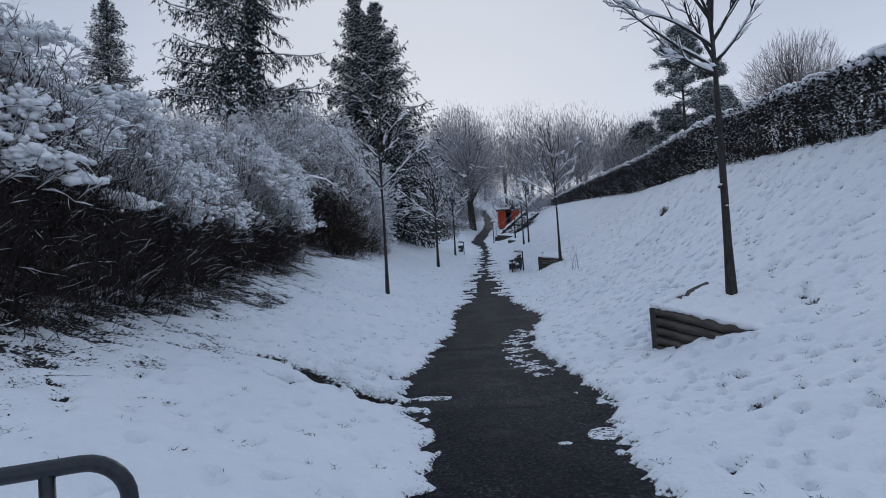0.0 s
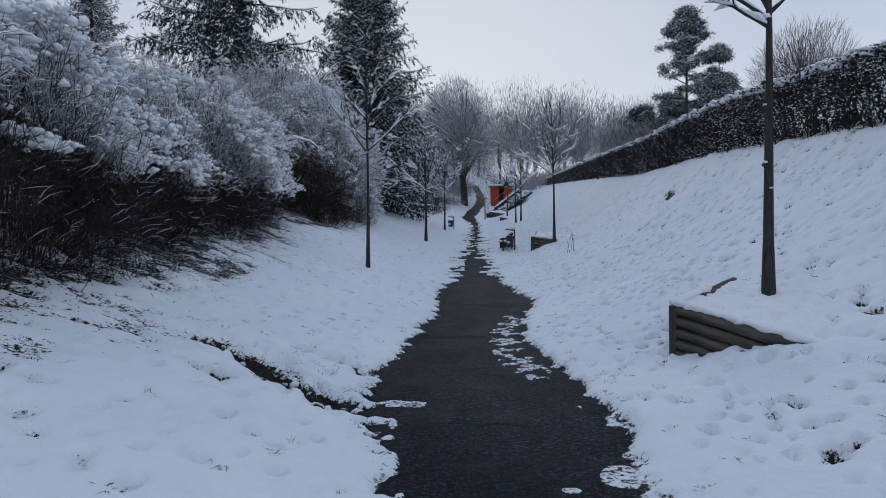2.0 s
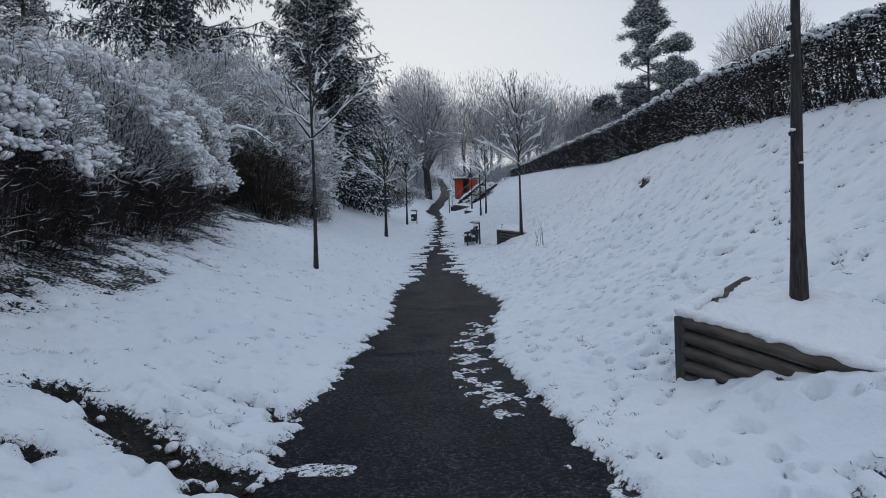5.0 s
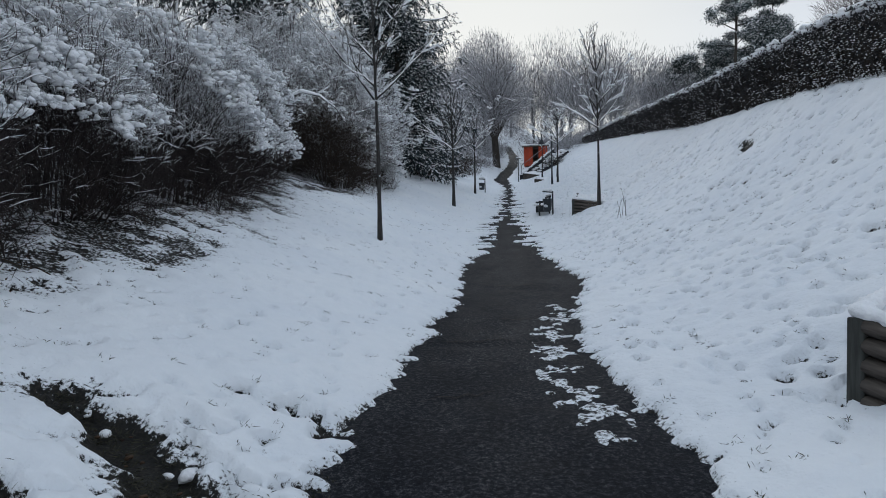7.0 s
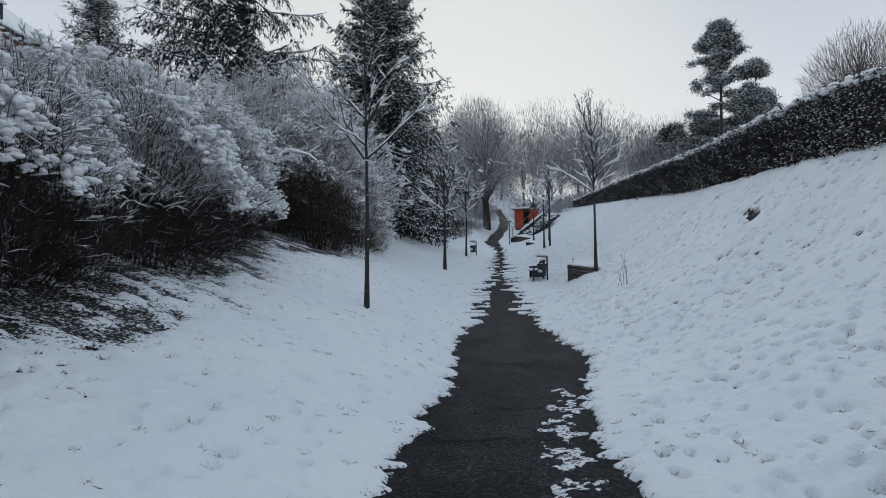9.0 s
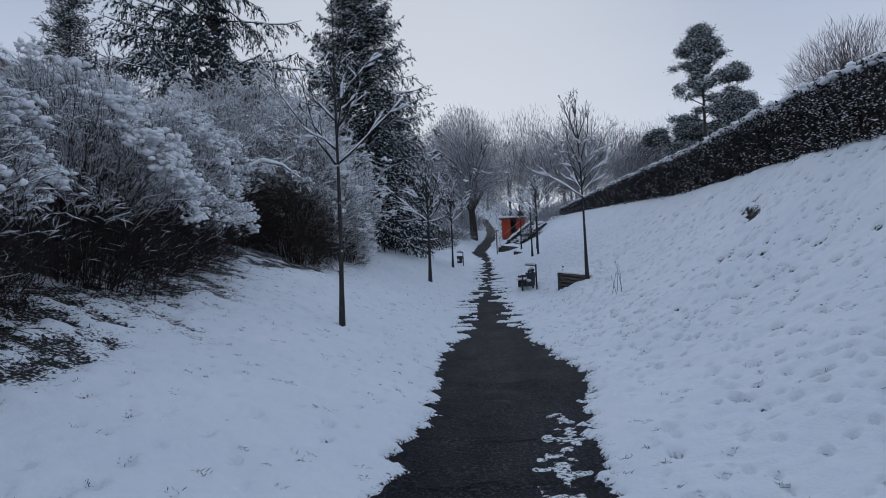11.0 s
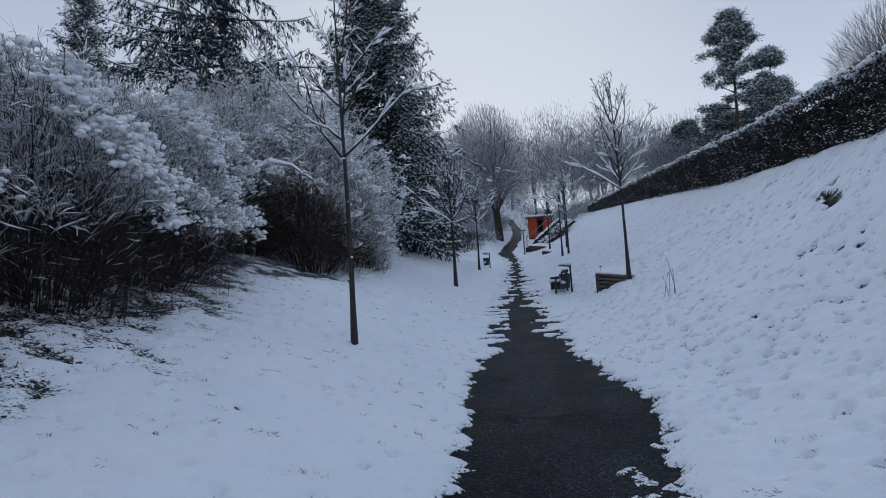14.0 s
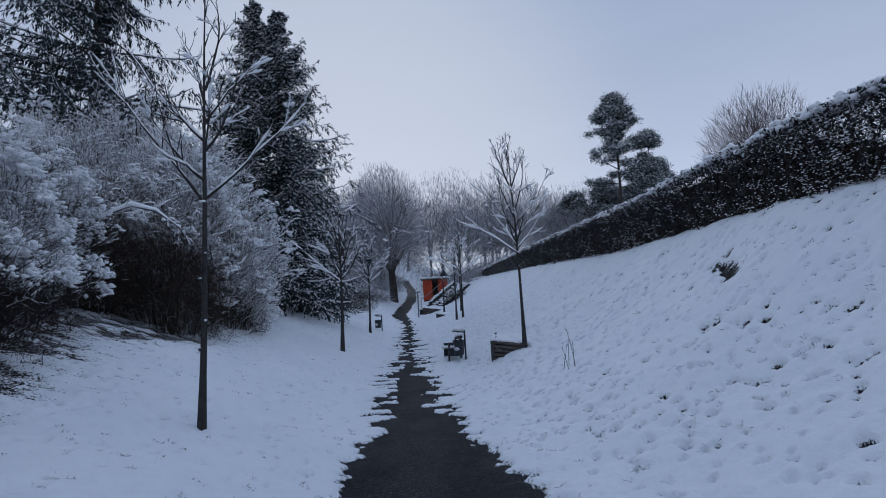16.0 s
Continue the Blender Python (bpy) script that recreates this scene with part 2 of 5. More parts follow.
def vnoise(x, y, seed=0):
    """Smooth value noise from -1 to 1, vectorised."""
    ix, iy = np.floor(x), np.floor(y)
    fx, fy = x - ix, y - iy
    fx, fy = fx * fx * fx * (fx * (fx * 6 - 15) + 10), fy * fy * fy * (fy * (fy * 6 - 15) + 10)
    a, b = hashed(ix, iy, seed), hashed(ix + 1, iy, seed)
    c, d = hashed(ix, iy + 1, seed), hashed(ix + 1, iy + 1, seed)
    return 2 * (a + (b - a) * fx + (c - a) * fy + (a - b - c + d) * fx * fy) - 1


def fbm(x, y, seed=0, octaves=3):
    return sum(vnoise(x * 2.03 ** k + 17.3 * k, y * 2.03 ** k - 9.1 * k, seed + k) * 0.5 ** k for k in range(octaves))


def tubes(soup, pts, rad, sides=3, squash=1.0, lift=None):
    """Tubes along n polylines: pts n x k x 3, rad n x k. squash flattens them across; lift shifts them upwards."""
    n, k = rad.shape
    tan = unit(np.gradient(pts, axis=1))
    ref = np.where(np.abs(unit(pts[:, -1:] - pts[:, :1])[..., 2:3]) > 0.85, np.array([1.0, 0, 0]), np.array([0, 0, 1.0]))
    side = unit(np.cross(tan, ref))
    top = np.cross(side, tan)
    if lift is not None:
        pts = pts + lift[..., None] * np.array([0, 0, 1.0])
    a = np.arange(sides) * 2 * np.pi / sides + np.pi / 2
    ring = pts[:, :, None] + rad[:, :, None, None] * (np.cos(a)[:, None] * side[:, :, None] + squash * np.sin(a)[:, None] * top[:, :, None])
    base = (np.arange(n)[:, None, None] * k + np.arange(k - 1)[None, :, None]) * sides
    i, j = np.arange(sides), (np.arange(sides) + 1) % sides
    f = np.stack([base + i, base + j, base + sides + j, base + sides + i], -1).reshape(-1, 4)
    soup.add(ring, f)


def grow(start, way, length, bend_up=0.0, wander=0.12, k=5):
    """Wandering polylines: n starts, ways and lengths; bend_up lifts (or drops) them on the way."""
    n = len(start)
    pts = np.zeros((n, k, 3))
    pts[:, 0] = start
    d = unit(way)
    step = (length / (k - 1))[:, None]
    for i in range(1, k):
        d = unit(d + rng.normal(0, wander, (n, 3)) + np.array([0, 0, bend_up]))
        pts[:, i] = pts[:, i - 1] + d * step
    return pts


def sprout(pts, rad, each, lo, hi, angle, ratio, length, up=0.0, taper=0.6):
    """Starts, ways, lengths and radii of side shoots on polylines."""
    n, k = rad.shape
    who = np.repeat(np.arange(n), each)
    t = rng.uniform(lo, hi, len(who)) * (k - 1)
    i = np.minimum(t.astype(int), k - 2)
    fr = (t - i)[:, None]
    start = pts[who, i] * (1 - fr) + pts[who, i + 1] * fr
    tan = unit(pts[who, i + 1] - pts[who, i])
    across = unit(np.cross(tan, rng.normal(0, 1, (len(who), 3))))
    an = rng.normal(angle, angle * 0.22, len(who))[:, None]
    way = tan * np.cos(an) + across * np.sin(an) + np.array([0, 0, up])
    ln = length[who] * ratio * rng.uniform(0.6, 1.25, len(who)) * (1.15 - taper * t / (k - 1))
    r = (rad[who, i] * (1 - fr[:, 0]) + rad[who, i + 1] * fr[:, 0])
    return start, way, ln, r


def taper(n, k, r0, tip=0.35):
    return np.reshape(r0, (-1, 1)) * np.linspace(1, tip, k)[None] * np.ones((n, 1))


def snow_on(soup, pts, rad, amount, sides=4, keep=1.0, wide=1.4):
    """Snow that lies along branches: thick where they run level, gone where they stand."""
    sel = rng.random(len(pts)) < keep
    pts, rad = pts[sel], rad[sel]
    if not len(pts):
        return
    tan = unit(np.gradient(pts, axis=1))
    level = np.clip(1.15 - np.abs(tan[..., 2]) ** 1.5 * 1.2, 0.12, 1)
    thick = (rad * 0.7 + amount) * level * rng.uniform(0.3, 1.35, rad.shape)
    thick[:, -1] *= 0.35
    thick[:, 0] *= 0.5
    tubes(soup, pts, thick * wide, sides, 0.8, rad * 0.5 + thick * 0.62)


ICO_V, ICO_F = None, None
_b = bmesh.new()
bmesh.ops.create_icosphere(_b, subdivisions=1, radius=1)
_b.verts.ensure_lookup_table()
ICO_V = np.array([v.co[:] for v in _b.verts])
ICO_F = np.array([[v.index for v in f.verts] for f in _b.faces])
_b.free()


def lumps(soup, centre, size, flat=0.6, rough=0.25):
    """Uneven rounded lumps of snow."""
    n = len(centre)
    shape = ICO_V[None] * (1 + rng.normal(0, rough, (n, len(ICO_V), 1)))
    sc = np.reshape(size, (-1, 1, 1)) * rng.uniform(0.7, 1.3, (n, 1, 3)) * np.array([1, 1, flat])
    v = centre[:, None] + shape * sc
    f = (np.arange(n)[:, None, None] * len(ICO_V) + ICO_F[None]).reshape(-1, 3)
    soup.add(v, f)


def blades(soup, start, way, length, width, droop=0.0, k=3):
    """Flat tapering blades (needle sprays, leaves, grass), slightly folded."""
    n = len(start)
    d = unit(way)
    side = unit(np.cross(d, rng.normal(0, 1, (n, 3)))) * np.reshape(width, (-1, 1))
    ln = np.reshape(length, (-1, 1))
    mid = start + d * ln * 0.45 + np.array([0, 0, -droop * 0.3]) * ln
    tip = start + d * ln + np.array([0, 0, -droop]) * ln
    v = np.stack([start, mid + side, tip, mid - side], 1)
    soup.add(v, np.arange(n * 4).reshape(-1, 4))

# ---- the lie of the land ----
PY = np.array([-40, 0, 6, 11.4, 15.5, 18.3, 24, 30, 36, 50, 70, 78, 90, 105, 120, 400])
PZ = np.array([-1.4, -0.66, -0.55, -0.43, -0.29, -0.16, 0.22, 0.70, 1.25, 2.7, 4.9, 6.1, 8.3, 11.0, 14.0, 48])
LY = np.array([-40, 0, 6.1, 7.1, 9.2, 10.5, 12.6, 14, 15.7, 16.7, 19.3, 24.3, 28.5, 35, 41, 48, 56, 61, 65, 69, 76, 82, 89, 100, 110, 116, 130])
LX = np.array([-1.5, -0.6, -0.5, -0.5, -0.82, -0.88, -0.68, -0.48, -0.28, -0.42, -0.3, -0.3, -0.15, 0.5, 0.8, 1.1, 1.4, 1.3, 1.25, 1.55, 2.3, 3.2, 3.9, 4.3, 4.15, 3.9, 3.3])
RY = np.array([-40, 0, 5.9, 7.7, 9.2, 10.4, 11.4, 14, 16.7, 18.8, 22.6, 28, 35, 41, 48, 56, 61, 65, 69, 76, 82, 89, 100, 110, 116, 130])
RX = np.array([0.2, 0.8, 0.95, 1.16, 1.25, 1.16, 0.98, 1.26, 1.8, 1.57, 1.64, 1.9, 2.02, 2.3, 2.6, 2.8, 2.6, 2.55, 2.9, 3.65, 4.5, 5.1, 5.5, 5.3, 5.1, 4.5])
HY = np.array([-40, 0, 12, 20, 30, 42, 56, 72, 120])
HX = np.array([5.5, 6.5, 7.0, 7.35, 8.15, 9.3, 10.4, 11.0, 14])
HZ = np.array([0.4, 1.6, 2.68, 3.45, 4.05, 5.35, 6.75, 8.2, 13])
BY = np.array([-40, 0, 7.7, 10.3, 14, 20, 24, 26, 30, 36, 42, 50, 60, 120])
BX = np.array([-4.2, -4.2, -4.5, -4.9, -4.9, -5.6, -6.3, -5.2, -4.4, -4.2, -4.6, -3.6, -2.6, -2.0])


def smooth(t):
    t = np.clip(t, 0, 1)
    return t * t * (3 - 2 * t)


def soft_interp(y, ys, xs):
    """Interpolation rounded off over about a metre and a half."""
    return (np.interp(y - 0.9, ys, xs) + 2 * np.interp(y, ys, xs) + np.interp(y + 0.9, ys, xs)) / 4


def soil(x, y):
    """Height of the bare ground, in metres."""
    x, y = np.asarray(x, float), np.asarray(y, float)
    zp, xl, xr = soft_interp(y, PY, PZ), soft_interp(y, LY, LX), soft_interp(y, RY, RX)
    hx, hz = soft_interp(y, HY, HX), soft_interp(y, HY, HZ)
    left, right = np.maximum(xl - x, 0), np.maximum(x - xr, 0)
    u = right / (hx - xr)
    up = np.where(u <= 1, (hz - zp) * (0.28 * u + 0.72 * u * u) - 0.05 * np.exp(-((u - 0.17) / 0.1) ** 2), (hz - zp) * (1 + np.minimum(u - 1, 6) * 0.55))
    lf = 0.10 * left + 0.21 * np.minimum(np.maximum(left - 0.35, 0), 30) + 0.04 * left * smooth(left / 4) * (left < 40)
    far = 0.12 * np.maximum(y - 108, 0)
    return zp + up + lf + np.minimum(far, 40)


DITCH = [(-2.45, 9.42), (-2.0, 9.12), (-1.6, 8.9), (-1.25, 8.62), (-0.95, 8.55)]


def to_line(x, y, line):
    best = np.full(np.shape(x), 1e9)
    for (ax, ay), (bx, by) in zip(line, line[1:]):
        t = np.clip(((x - ax) * (bx - ax) + (y - ay) * (by - ay)) / ((bx - ax) ** 2 + (by - ay) ** 2), 0, 1)
        best = np.minimum(best, np.hypot(x - ax - t * (bx - ax), y - ay - t * (by - ay)))
    return best


def dents(x, y, cell, chance, lo, hi, seed):
    """Small scattered hollows, one at most in each cell, from 0 to about 1."""
    ix, iy = np.floor(x / cell), np.floor(y / cell)
    out = np.zeros(np.shape(x))
    for i in (-1, 0, 1):
        for j in (-1, 0, 1):
            cx, cy = ix + i, iy + j
            px, py = (cx + hashed(cx, cy, seed)) * cell, (cy + hashed(cx, cy, seed + 1)) * cell
            r = lo + (hi - lo) * hashed(cx, cy, seed + 2) ** 2
            on = hashed(cx, cy, seed + 3) < chance
            out = np.maximum(out, on * np.exp(-(((x - px) / r) ** 2 + ((y - py) / (1.75 * r)) ** 2) ** 1.5) * (0.4 + 0.9 * hashed(cx, cy, seed + 4)))
    return out


def snow_depth(x, y):
    """Depth of snow over the soil; below zero where the ground is bare."""
    xl, xr = soft_interp(y, LY, LX), soft_interp(y, RY, RX)
    s = np.maximum(xl - x, x - xr) + 4 * smooth((y - 112) / 8)
    streak = smooth((y - 18) / 5) * smooth((64 - y) / 12)
    edge = s + 0.10 * vnoise(x / 0.45, y / 0.38, 1) + 0.10 * vnoise(x / 0.17, y / 0.13, 2) + 0.06 * vnoise(x / 0.08, y / 0.07, 3)
    edge = edge + streak * (s < 0.2) * (0.36 + 0.40 * vnoise(x / 0.5, y / 0.36, 4) + 0.42 * vnoise(x / 0.2, y / 0.17, 14))
    d = 0.052 * np.clip(edge / 0.09, -1, 1)
    # thin slush left lying on the asphalt
    band = np.exp(-((x - xr + 0.36) / 0.2) ** 2) * smooth((y - 9.4) / 0.8) * smooth((15.2 - y) / 1.5)
    slush = band * 0.9 + 1.05 * fbm(x / 0.13, y / 0.12, 5, 3) * smooth(band * 2.5) - 0.72
    slush = np.maximum(slush, np.exp(-(((x - 1.0) / 0.28) ** 2 + ((y - 7.15) / 0.22) ** 2)) * 1.5 - 0.72 + 0.3 * vnoise(x / 0.2, y / 0.2, 6))
    slush = np.maximum(slush, np.exp(-(((x - 0.62) / 0.1) ** 2 + ((y - 6.95) / 0.07) ** 2)) * 1.5 - 0.8)
    slush = np.maximum(slush, np.exp(-(((x + 0.62) / 0.45) ** 2 + ((y - 8.85) / 0.13) ** 2)) * 1.5 - 0.72 + 0.35 * vnoise(x / 0.2, y / 0.2, 6))
    slush = np.maximum(slush, 0.9 * fbm(x / 0.12, y / 0.08, 15, 2) - 1.42 - 0.5 * (y > 20))
    d = np.maximum(d, np.clip(slush, -1, 0.30) * 0.05)
    off = smooth(s / 0.5)
    # trodden and tufty surface
    right = smooth((x - xr) / 1.2)
    wx, wy = x + 0.10 * vnoise(x / 0.35, y / 0.35, 22), y + 0.10 * vnoise(x / 0.35, y / 0.35, 23)
    rough = 0.028 * fbm(wx / 0.6, wy / 0.5, 7, 2) + 0.016 * vnoise(wx / 0.19, wy / 0.17, 8) + 0.008 * vnoise(x / 0.085, y / 0.095, 24)
    rough = rough + right * (0.008 * vnoise(wx / 0.34, wy / 0.34, 9) + 0.011 * vnoise(wx / 0.15, wy / 0.16, 10))
    patchy = 0.5 + 0.5 * vnoise(x / 1.9, y / 1.9, 12)
    dent = dents(x, y, 0.27, 0.30 + 0.22 * right, 0.026, 0.054, 90) + 0.7 * dents(x, y, 0.17, 0.14 + 0.12 * right, 0.020, 0.036, 95)
    d = d + off * (0.055 - 0.012 * right + rough - (0.15 + 0.09 * right) * dent * (0.6 + 0.6 * patchy))
    speck = np.exp(-(((x + 1.35) / 0.75) ** 2 + ((y - 9.15) / 0.75) ** 2))
    d = d - 0.11 * speck * np.maximum(fbm(x / 0.12, y / 0.10, 26, 2) - 0.20, 0) / 0.4
    # bare litter below the bushes
    near = smooth(1 - (x - soft_interp(y, BY, BX)) / (3.0 + 0.6 * vnoise(x / 1.5, y / 1.5, 20))) * smooth((31 - y) / 6)
    d = np.maximum(d - near * (0.112 + 0.05 * vnoise(x / 0.3, y / 0.22, 13) + 0.03 * vnoise(x / 0.11, y / 0.09, 28)), np.minimum(d, -0.012))
    # the muddy ditch
    dd = to_line(x, y, DITCH) + 0.13 * vnoise(x / 0.2, y / 0.2, 16) + 0.09 * vnoise(x / 0.08, y / 0.08, 17)
    d = np.where(dd < 0.5, np.minimum(d, np.maximum((dd - 0.19) * 0.65, -0.07)), d)
    d2 = to_line(x, y, [(-2.3, 8.35), (-1.9, 8.3)]) + 0.13 * vnoise(x / 0.09, y / 0.09, 18)
    d = np.where(d2 < 0.2, np.minimum(d, (d2 - 0.05) * 1.3), d)
    d3 = to_line(x, y, [(-1.75, 10.15), (-1.2, 10.05), (-0.95, 9.8)]) + 0.13 * vnoise(x / 0.09, y / 0.09, 19)
    d = np.where(d3 < 0.2, np.minimum(d, (d3 - 0.04) * 1.3), d)
    # snow banked up against the planter's low end
    d = d + 0.08 * np.exp(-(to_line(x, y, [(2.6, 8.95), (2.98, 8.2)]) / 0.24) ** 2)
    # dark hollow with turf on the bank
    d4 = to_line(x, y, [(6.12, 20.45), (6.28, 20.9), (6.5, 21.4)]) + 0.12 * vnoise(x / 0.16, y / 0.3, 21) + 0.10 * vnoise(x / 0.07, y / 0.12, 27)
    d = np.where(d4 < 0.3, np.minimum(d, (d4 - 0.08) * 0.6), d)
    return d


def top(x, y):
    """Height of the snow's surface at a place."""
    return float(soil(x, y) + np.maximum(snow_depth(np.array([float(x)]), np.array([float(y)]))[0], 0))


def lines(*runs):
    out = [np.arange(a, b, s) for a, b, s in runs]
    return np.concatenate(out + [[runs[-1][1]]])


def build_ground():
    gx = lines((-400, -60, 20), (-60, -20, 4), (-20, -8, 0.5), (-8, -5, 0.12), (-5, -1.6, 0.042), (-1.6, 2.4, 0.032), (2.4, 5, 0.030), (5, 8, 0.036), (8, 12, 0.2), (12, 40, 2), (40, 400, 20))
    gy = lines((-200, -20, 20), (-20, 0, 1), (0, 5, 0.1), (5, 16, 0.033), (16, 26, 0.045), (26, 40, 0.12), (40, 60, 0.25), (60, 110, 0.8), (110, 160, 4), (160, 700, 30))
    x, y = np.meshgrid(gx, gy)
    d = snow_depth(x, y)
    xl, xr = soft_interp(y, LY, LX), soft_interp(y, RY, RX)
    s = np.maximum(xl - x, x - xr)
    z = soil(x, y) + np.where(d > 0, d, d * np.where(s > 0.4, 1.0, 0.6))
    v = np.stack([x, y, z], -1).reshape(-1, 3)
    nx, ny = len(gx), len(gy)
    i = (np.arange(ny - 1)[:, None] * nx + np.arange(nx - 1)[None]).ravel()
    f = np.stack([i, i + 1, i + nx + 1, i + nx], -1)
    me = mesh_np("ground", v, [f])
    at = me.attributes.new("depth", "FLOAT", "POINT")
    at.data.foreach_set("value", d.ravel().astype(np.float32))
    me.materials.append(GROUND)
    return tagged(new("ground", me), "uneven fresh snow over a grassy hollow with steep banks", "snowy ground", kind="structure")


def build_path():
    ys = lines((-20, 4, 1.0), (4, 30, 0.12), (30, 117, 0.6))
    us = np.linspace(0, 1, 41)
    xl, xr = soft_interp(ys, LY, LX) - 0.3, soft_interp(ys, RY, RX) + 0.32
    wide = np.minimum(smooth((ys - 3) / 4), 1)
    x = xl[:, None] + (xr - xl)[:, None] * us[None]
    y = np.repeat(ys[:, None], 41, 1)
    z = soft_interp(y, PY, PZ) + 0.004 + 0.003 * fbm(x / 0.6, y / 0.6, 30, 2) - 0.10 * (np.abs(us[None] - 0.5) > 0.47)
    crack = np.abs(y - 12.45 - 0.12 * vnoise(x / 0.4, y * 0, 31)) < 0.07
    z = z - 0.012 * crack
    v = np.stack([x, y, z], -1).reshape(-1, 3)
    i = (np.arange(len(ys) - 1)[:, None] * 41 + np.arange(40)[None]).ravel()
    me = mesh_np("path", v, [np.stack([i, i + 1, i + 42, i + 41], -1)])
    me.materials.append(ASPHALT)
    return tagged(new("path", me), "narrow wet asphalt footpath between ragged snow edges", "footpath", kind="structure")


def build_cracks(path):
    """Frost cracks across the asphalt."""
    for y0, x0, x1, slant in ((12.5, -0.45, 0.35, 0.10), (13.7, 0.1, 1.0, -0.05), (10.6, -0.5, 0.1, 0.2), (16.4, 0.0, 1.1, 0.06), (8.3, -0.2, 0.7, -0.15)):
        t = np.linspace(0, 1, 26)
        x = x0 + (x1 - x0) * t
        y = y0 + slant * t + 0.05 * vnoise(t * 7 + y0, t * 0, 32) + 0.02 * vnoise(t * 19, t * 0 + y0, 33)
        w = 0.011 * np.sin(np.pi * t) ** 0.5 * (1 + 0.5 * vnoise(t * 12, t * 0 + y0, 34)) + 0.001
        z = soft_interp(y, PY, PZ) + 0.013
        v = np.concatenate([np.stack([x, y - w, z], -1), np.stack([x, y + w, z], -1)])
        i = np.arange(25)
        me = mesh_np("crack", v, [np.stack([i, i + 1, i + 27, i + 26], -1)])
        me.materials.append(CORE)
        new("crack", me).parent = path


build_ground()
build_cracks(build_path())

# ---- trees, bushes and hedge ----
def polar(az, el):
    a, b = np.radians(az), np.radians(el)
    return np.stack([np.cos(a) * np.cos(b), np.sin(a) * np.cos(b), np.sin(b) * np.ones_like(a)], -1)


def young_tree(at, height, r, limbs, lean=(0, 0), snow=0.022, fine=3, label="", tie=False):
    """A slim planted tree: clear trunk, open crown, snow lying along the branches. limbs: height, azimuth, slope, length."""
    tree = thing("young_tree", at, label or "slim bare young tree with snow lying along its branches", "tree", "young trees along the path")
    k = 9
    h = np.linspace(0, 1, k)
    trunk = np.stack([lean[0] * h + 0.02 * np.sin(h * 5), lean[1] * h + 0.02 * np.sin(h * 7), h * height - 0.35 * (h == 0)], -1)[None]
    rad = (r * (1 - 0.86 * h ** 0.9) + r * 0.45 * np.exp(-h * height / 0.12))[None]
    s = Soup(); tubes(s, trunk, rad, 10); s.part("trunk", BARK, tree)
    L = np.array(limbs, float)
    f = L[:, 0] / height
    start = np.stack([lean[0] * f, lean[1] * f, L[:, 0]], -1)
    lp = grow(start, polar(L[:, 1], L[:, 2]), L[:, 3], 0.07, 0.09, 8)
    lr = taper(len(L), 8, np.minimum(r * 0.42, 0.012 + 0.011 * L[:, 3]), 0.25)
    s = Soup(); tubes(s, lp, lr, 6); s.part("limb_frame", BARK, tree)
    bs, bw, bl, br = sprout(lp, lr, 7, 0.2, 0.95, 0.65, 0.40, L[:, 3], 0.2)
    bp = grow(bs, bw, bl, 0.06, 0.12, 6)
    brr = taper(len(bp), 6, np.maximum(br * 0.62, 0.006), 0.45)
    top_start, top_way, top_len, _ = sprout(trunk, rad, 10, 0.72, 1.0, 0.6, 0.13, np.array([height]), 0.3)
    tp = grow(top_start, top_way, top_len, 0.1, 0.1, 6)
    bp, brr = np.concatenate([bp, tp]), np.concatenate([brr, taper(len(tp), 6, np.full(len(tp), 0.011))])
    ts, tw, tl, tr = sprout(bp, brr, fine, 0.2, 1.0, 0.75, 0.5, np.linalg.norm(bp[:, -1] - bp[:, 0], axis=-1), 0.12)
    tp2 = grow(ts, tw, tl, 0.05, 0.15, 4)
    trr = taper(len(tp2), 4, np.full(len(tp2), 0.006), 0.6)
    s = Soup(); tubes(s, bp, brr, 4); tubes(s, tp2, trr, 3); s.part("twig_crown", BARK, tree)
    s = Soup()
    snow_on(s, lp, lr, snow, 6, 1.0)
    snow_on(s, bp, brr, snow * 0.85, 5, 0.85)
    snow_on(s, tp2, trr, snow * 0.5, 4, 0.6)
    lumps(s, np.array([[0, 0, L[0, 0] + 0.02]]) + np.zeros((2, 3)), np.array([r * 0.9, r * 0.8]))
    s.part("snow", SNOW, tree, "fresh snow lying on the branches")
    if tie:
        for h in (1.05, 1.5, 1.95, 2.45):
            turn, h = rng.uniform(math.pi, 2 * math.pi), h + rng.uniform(-0.15, 0.15)
            at_bark = np.array([lean[0] * h / height + math.cos(turn) * r * 0.8, lean[1] * h / height + math.sin(turn) * r * 0.8, h])
            k = Soup(); lumps(k, at_bark[None], np.array([r * 0.42]), 1.1, 0.12); k.part("knot", BARK, tree)
            k = Soup(); lumps(k, at_bark[None] + np.array([0, -0.01, r * 0.5]), np.array([r * 0.4]), 0.6, 0.12); k.part("snow", SNOW, tree)
    return tree


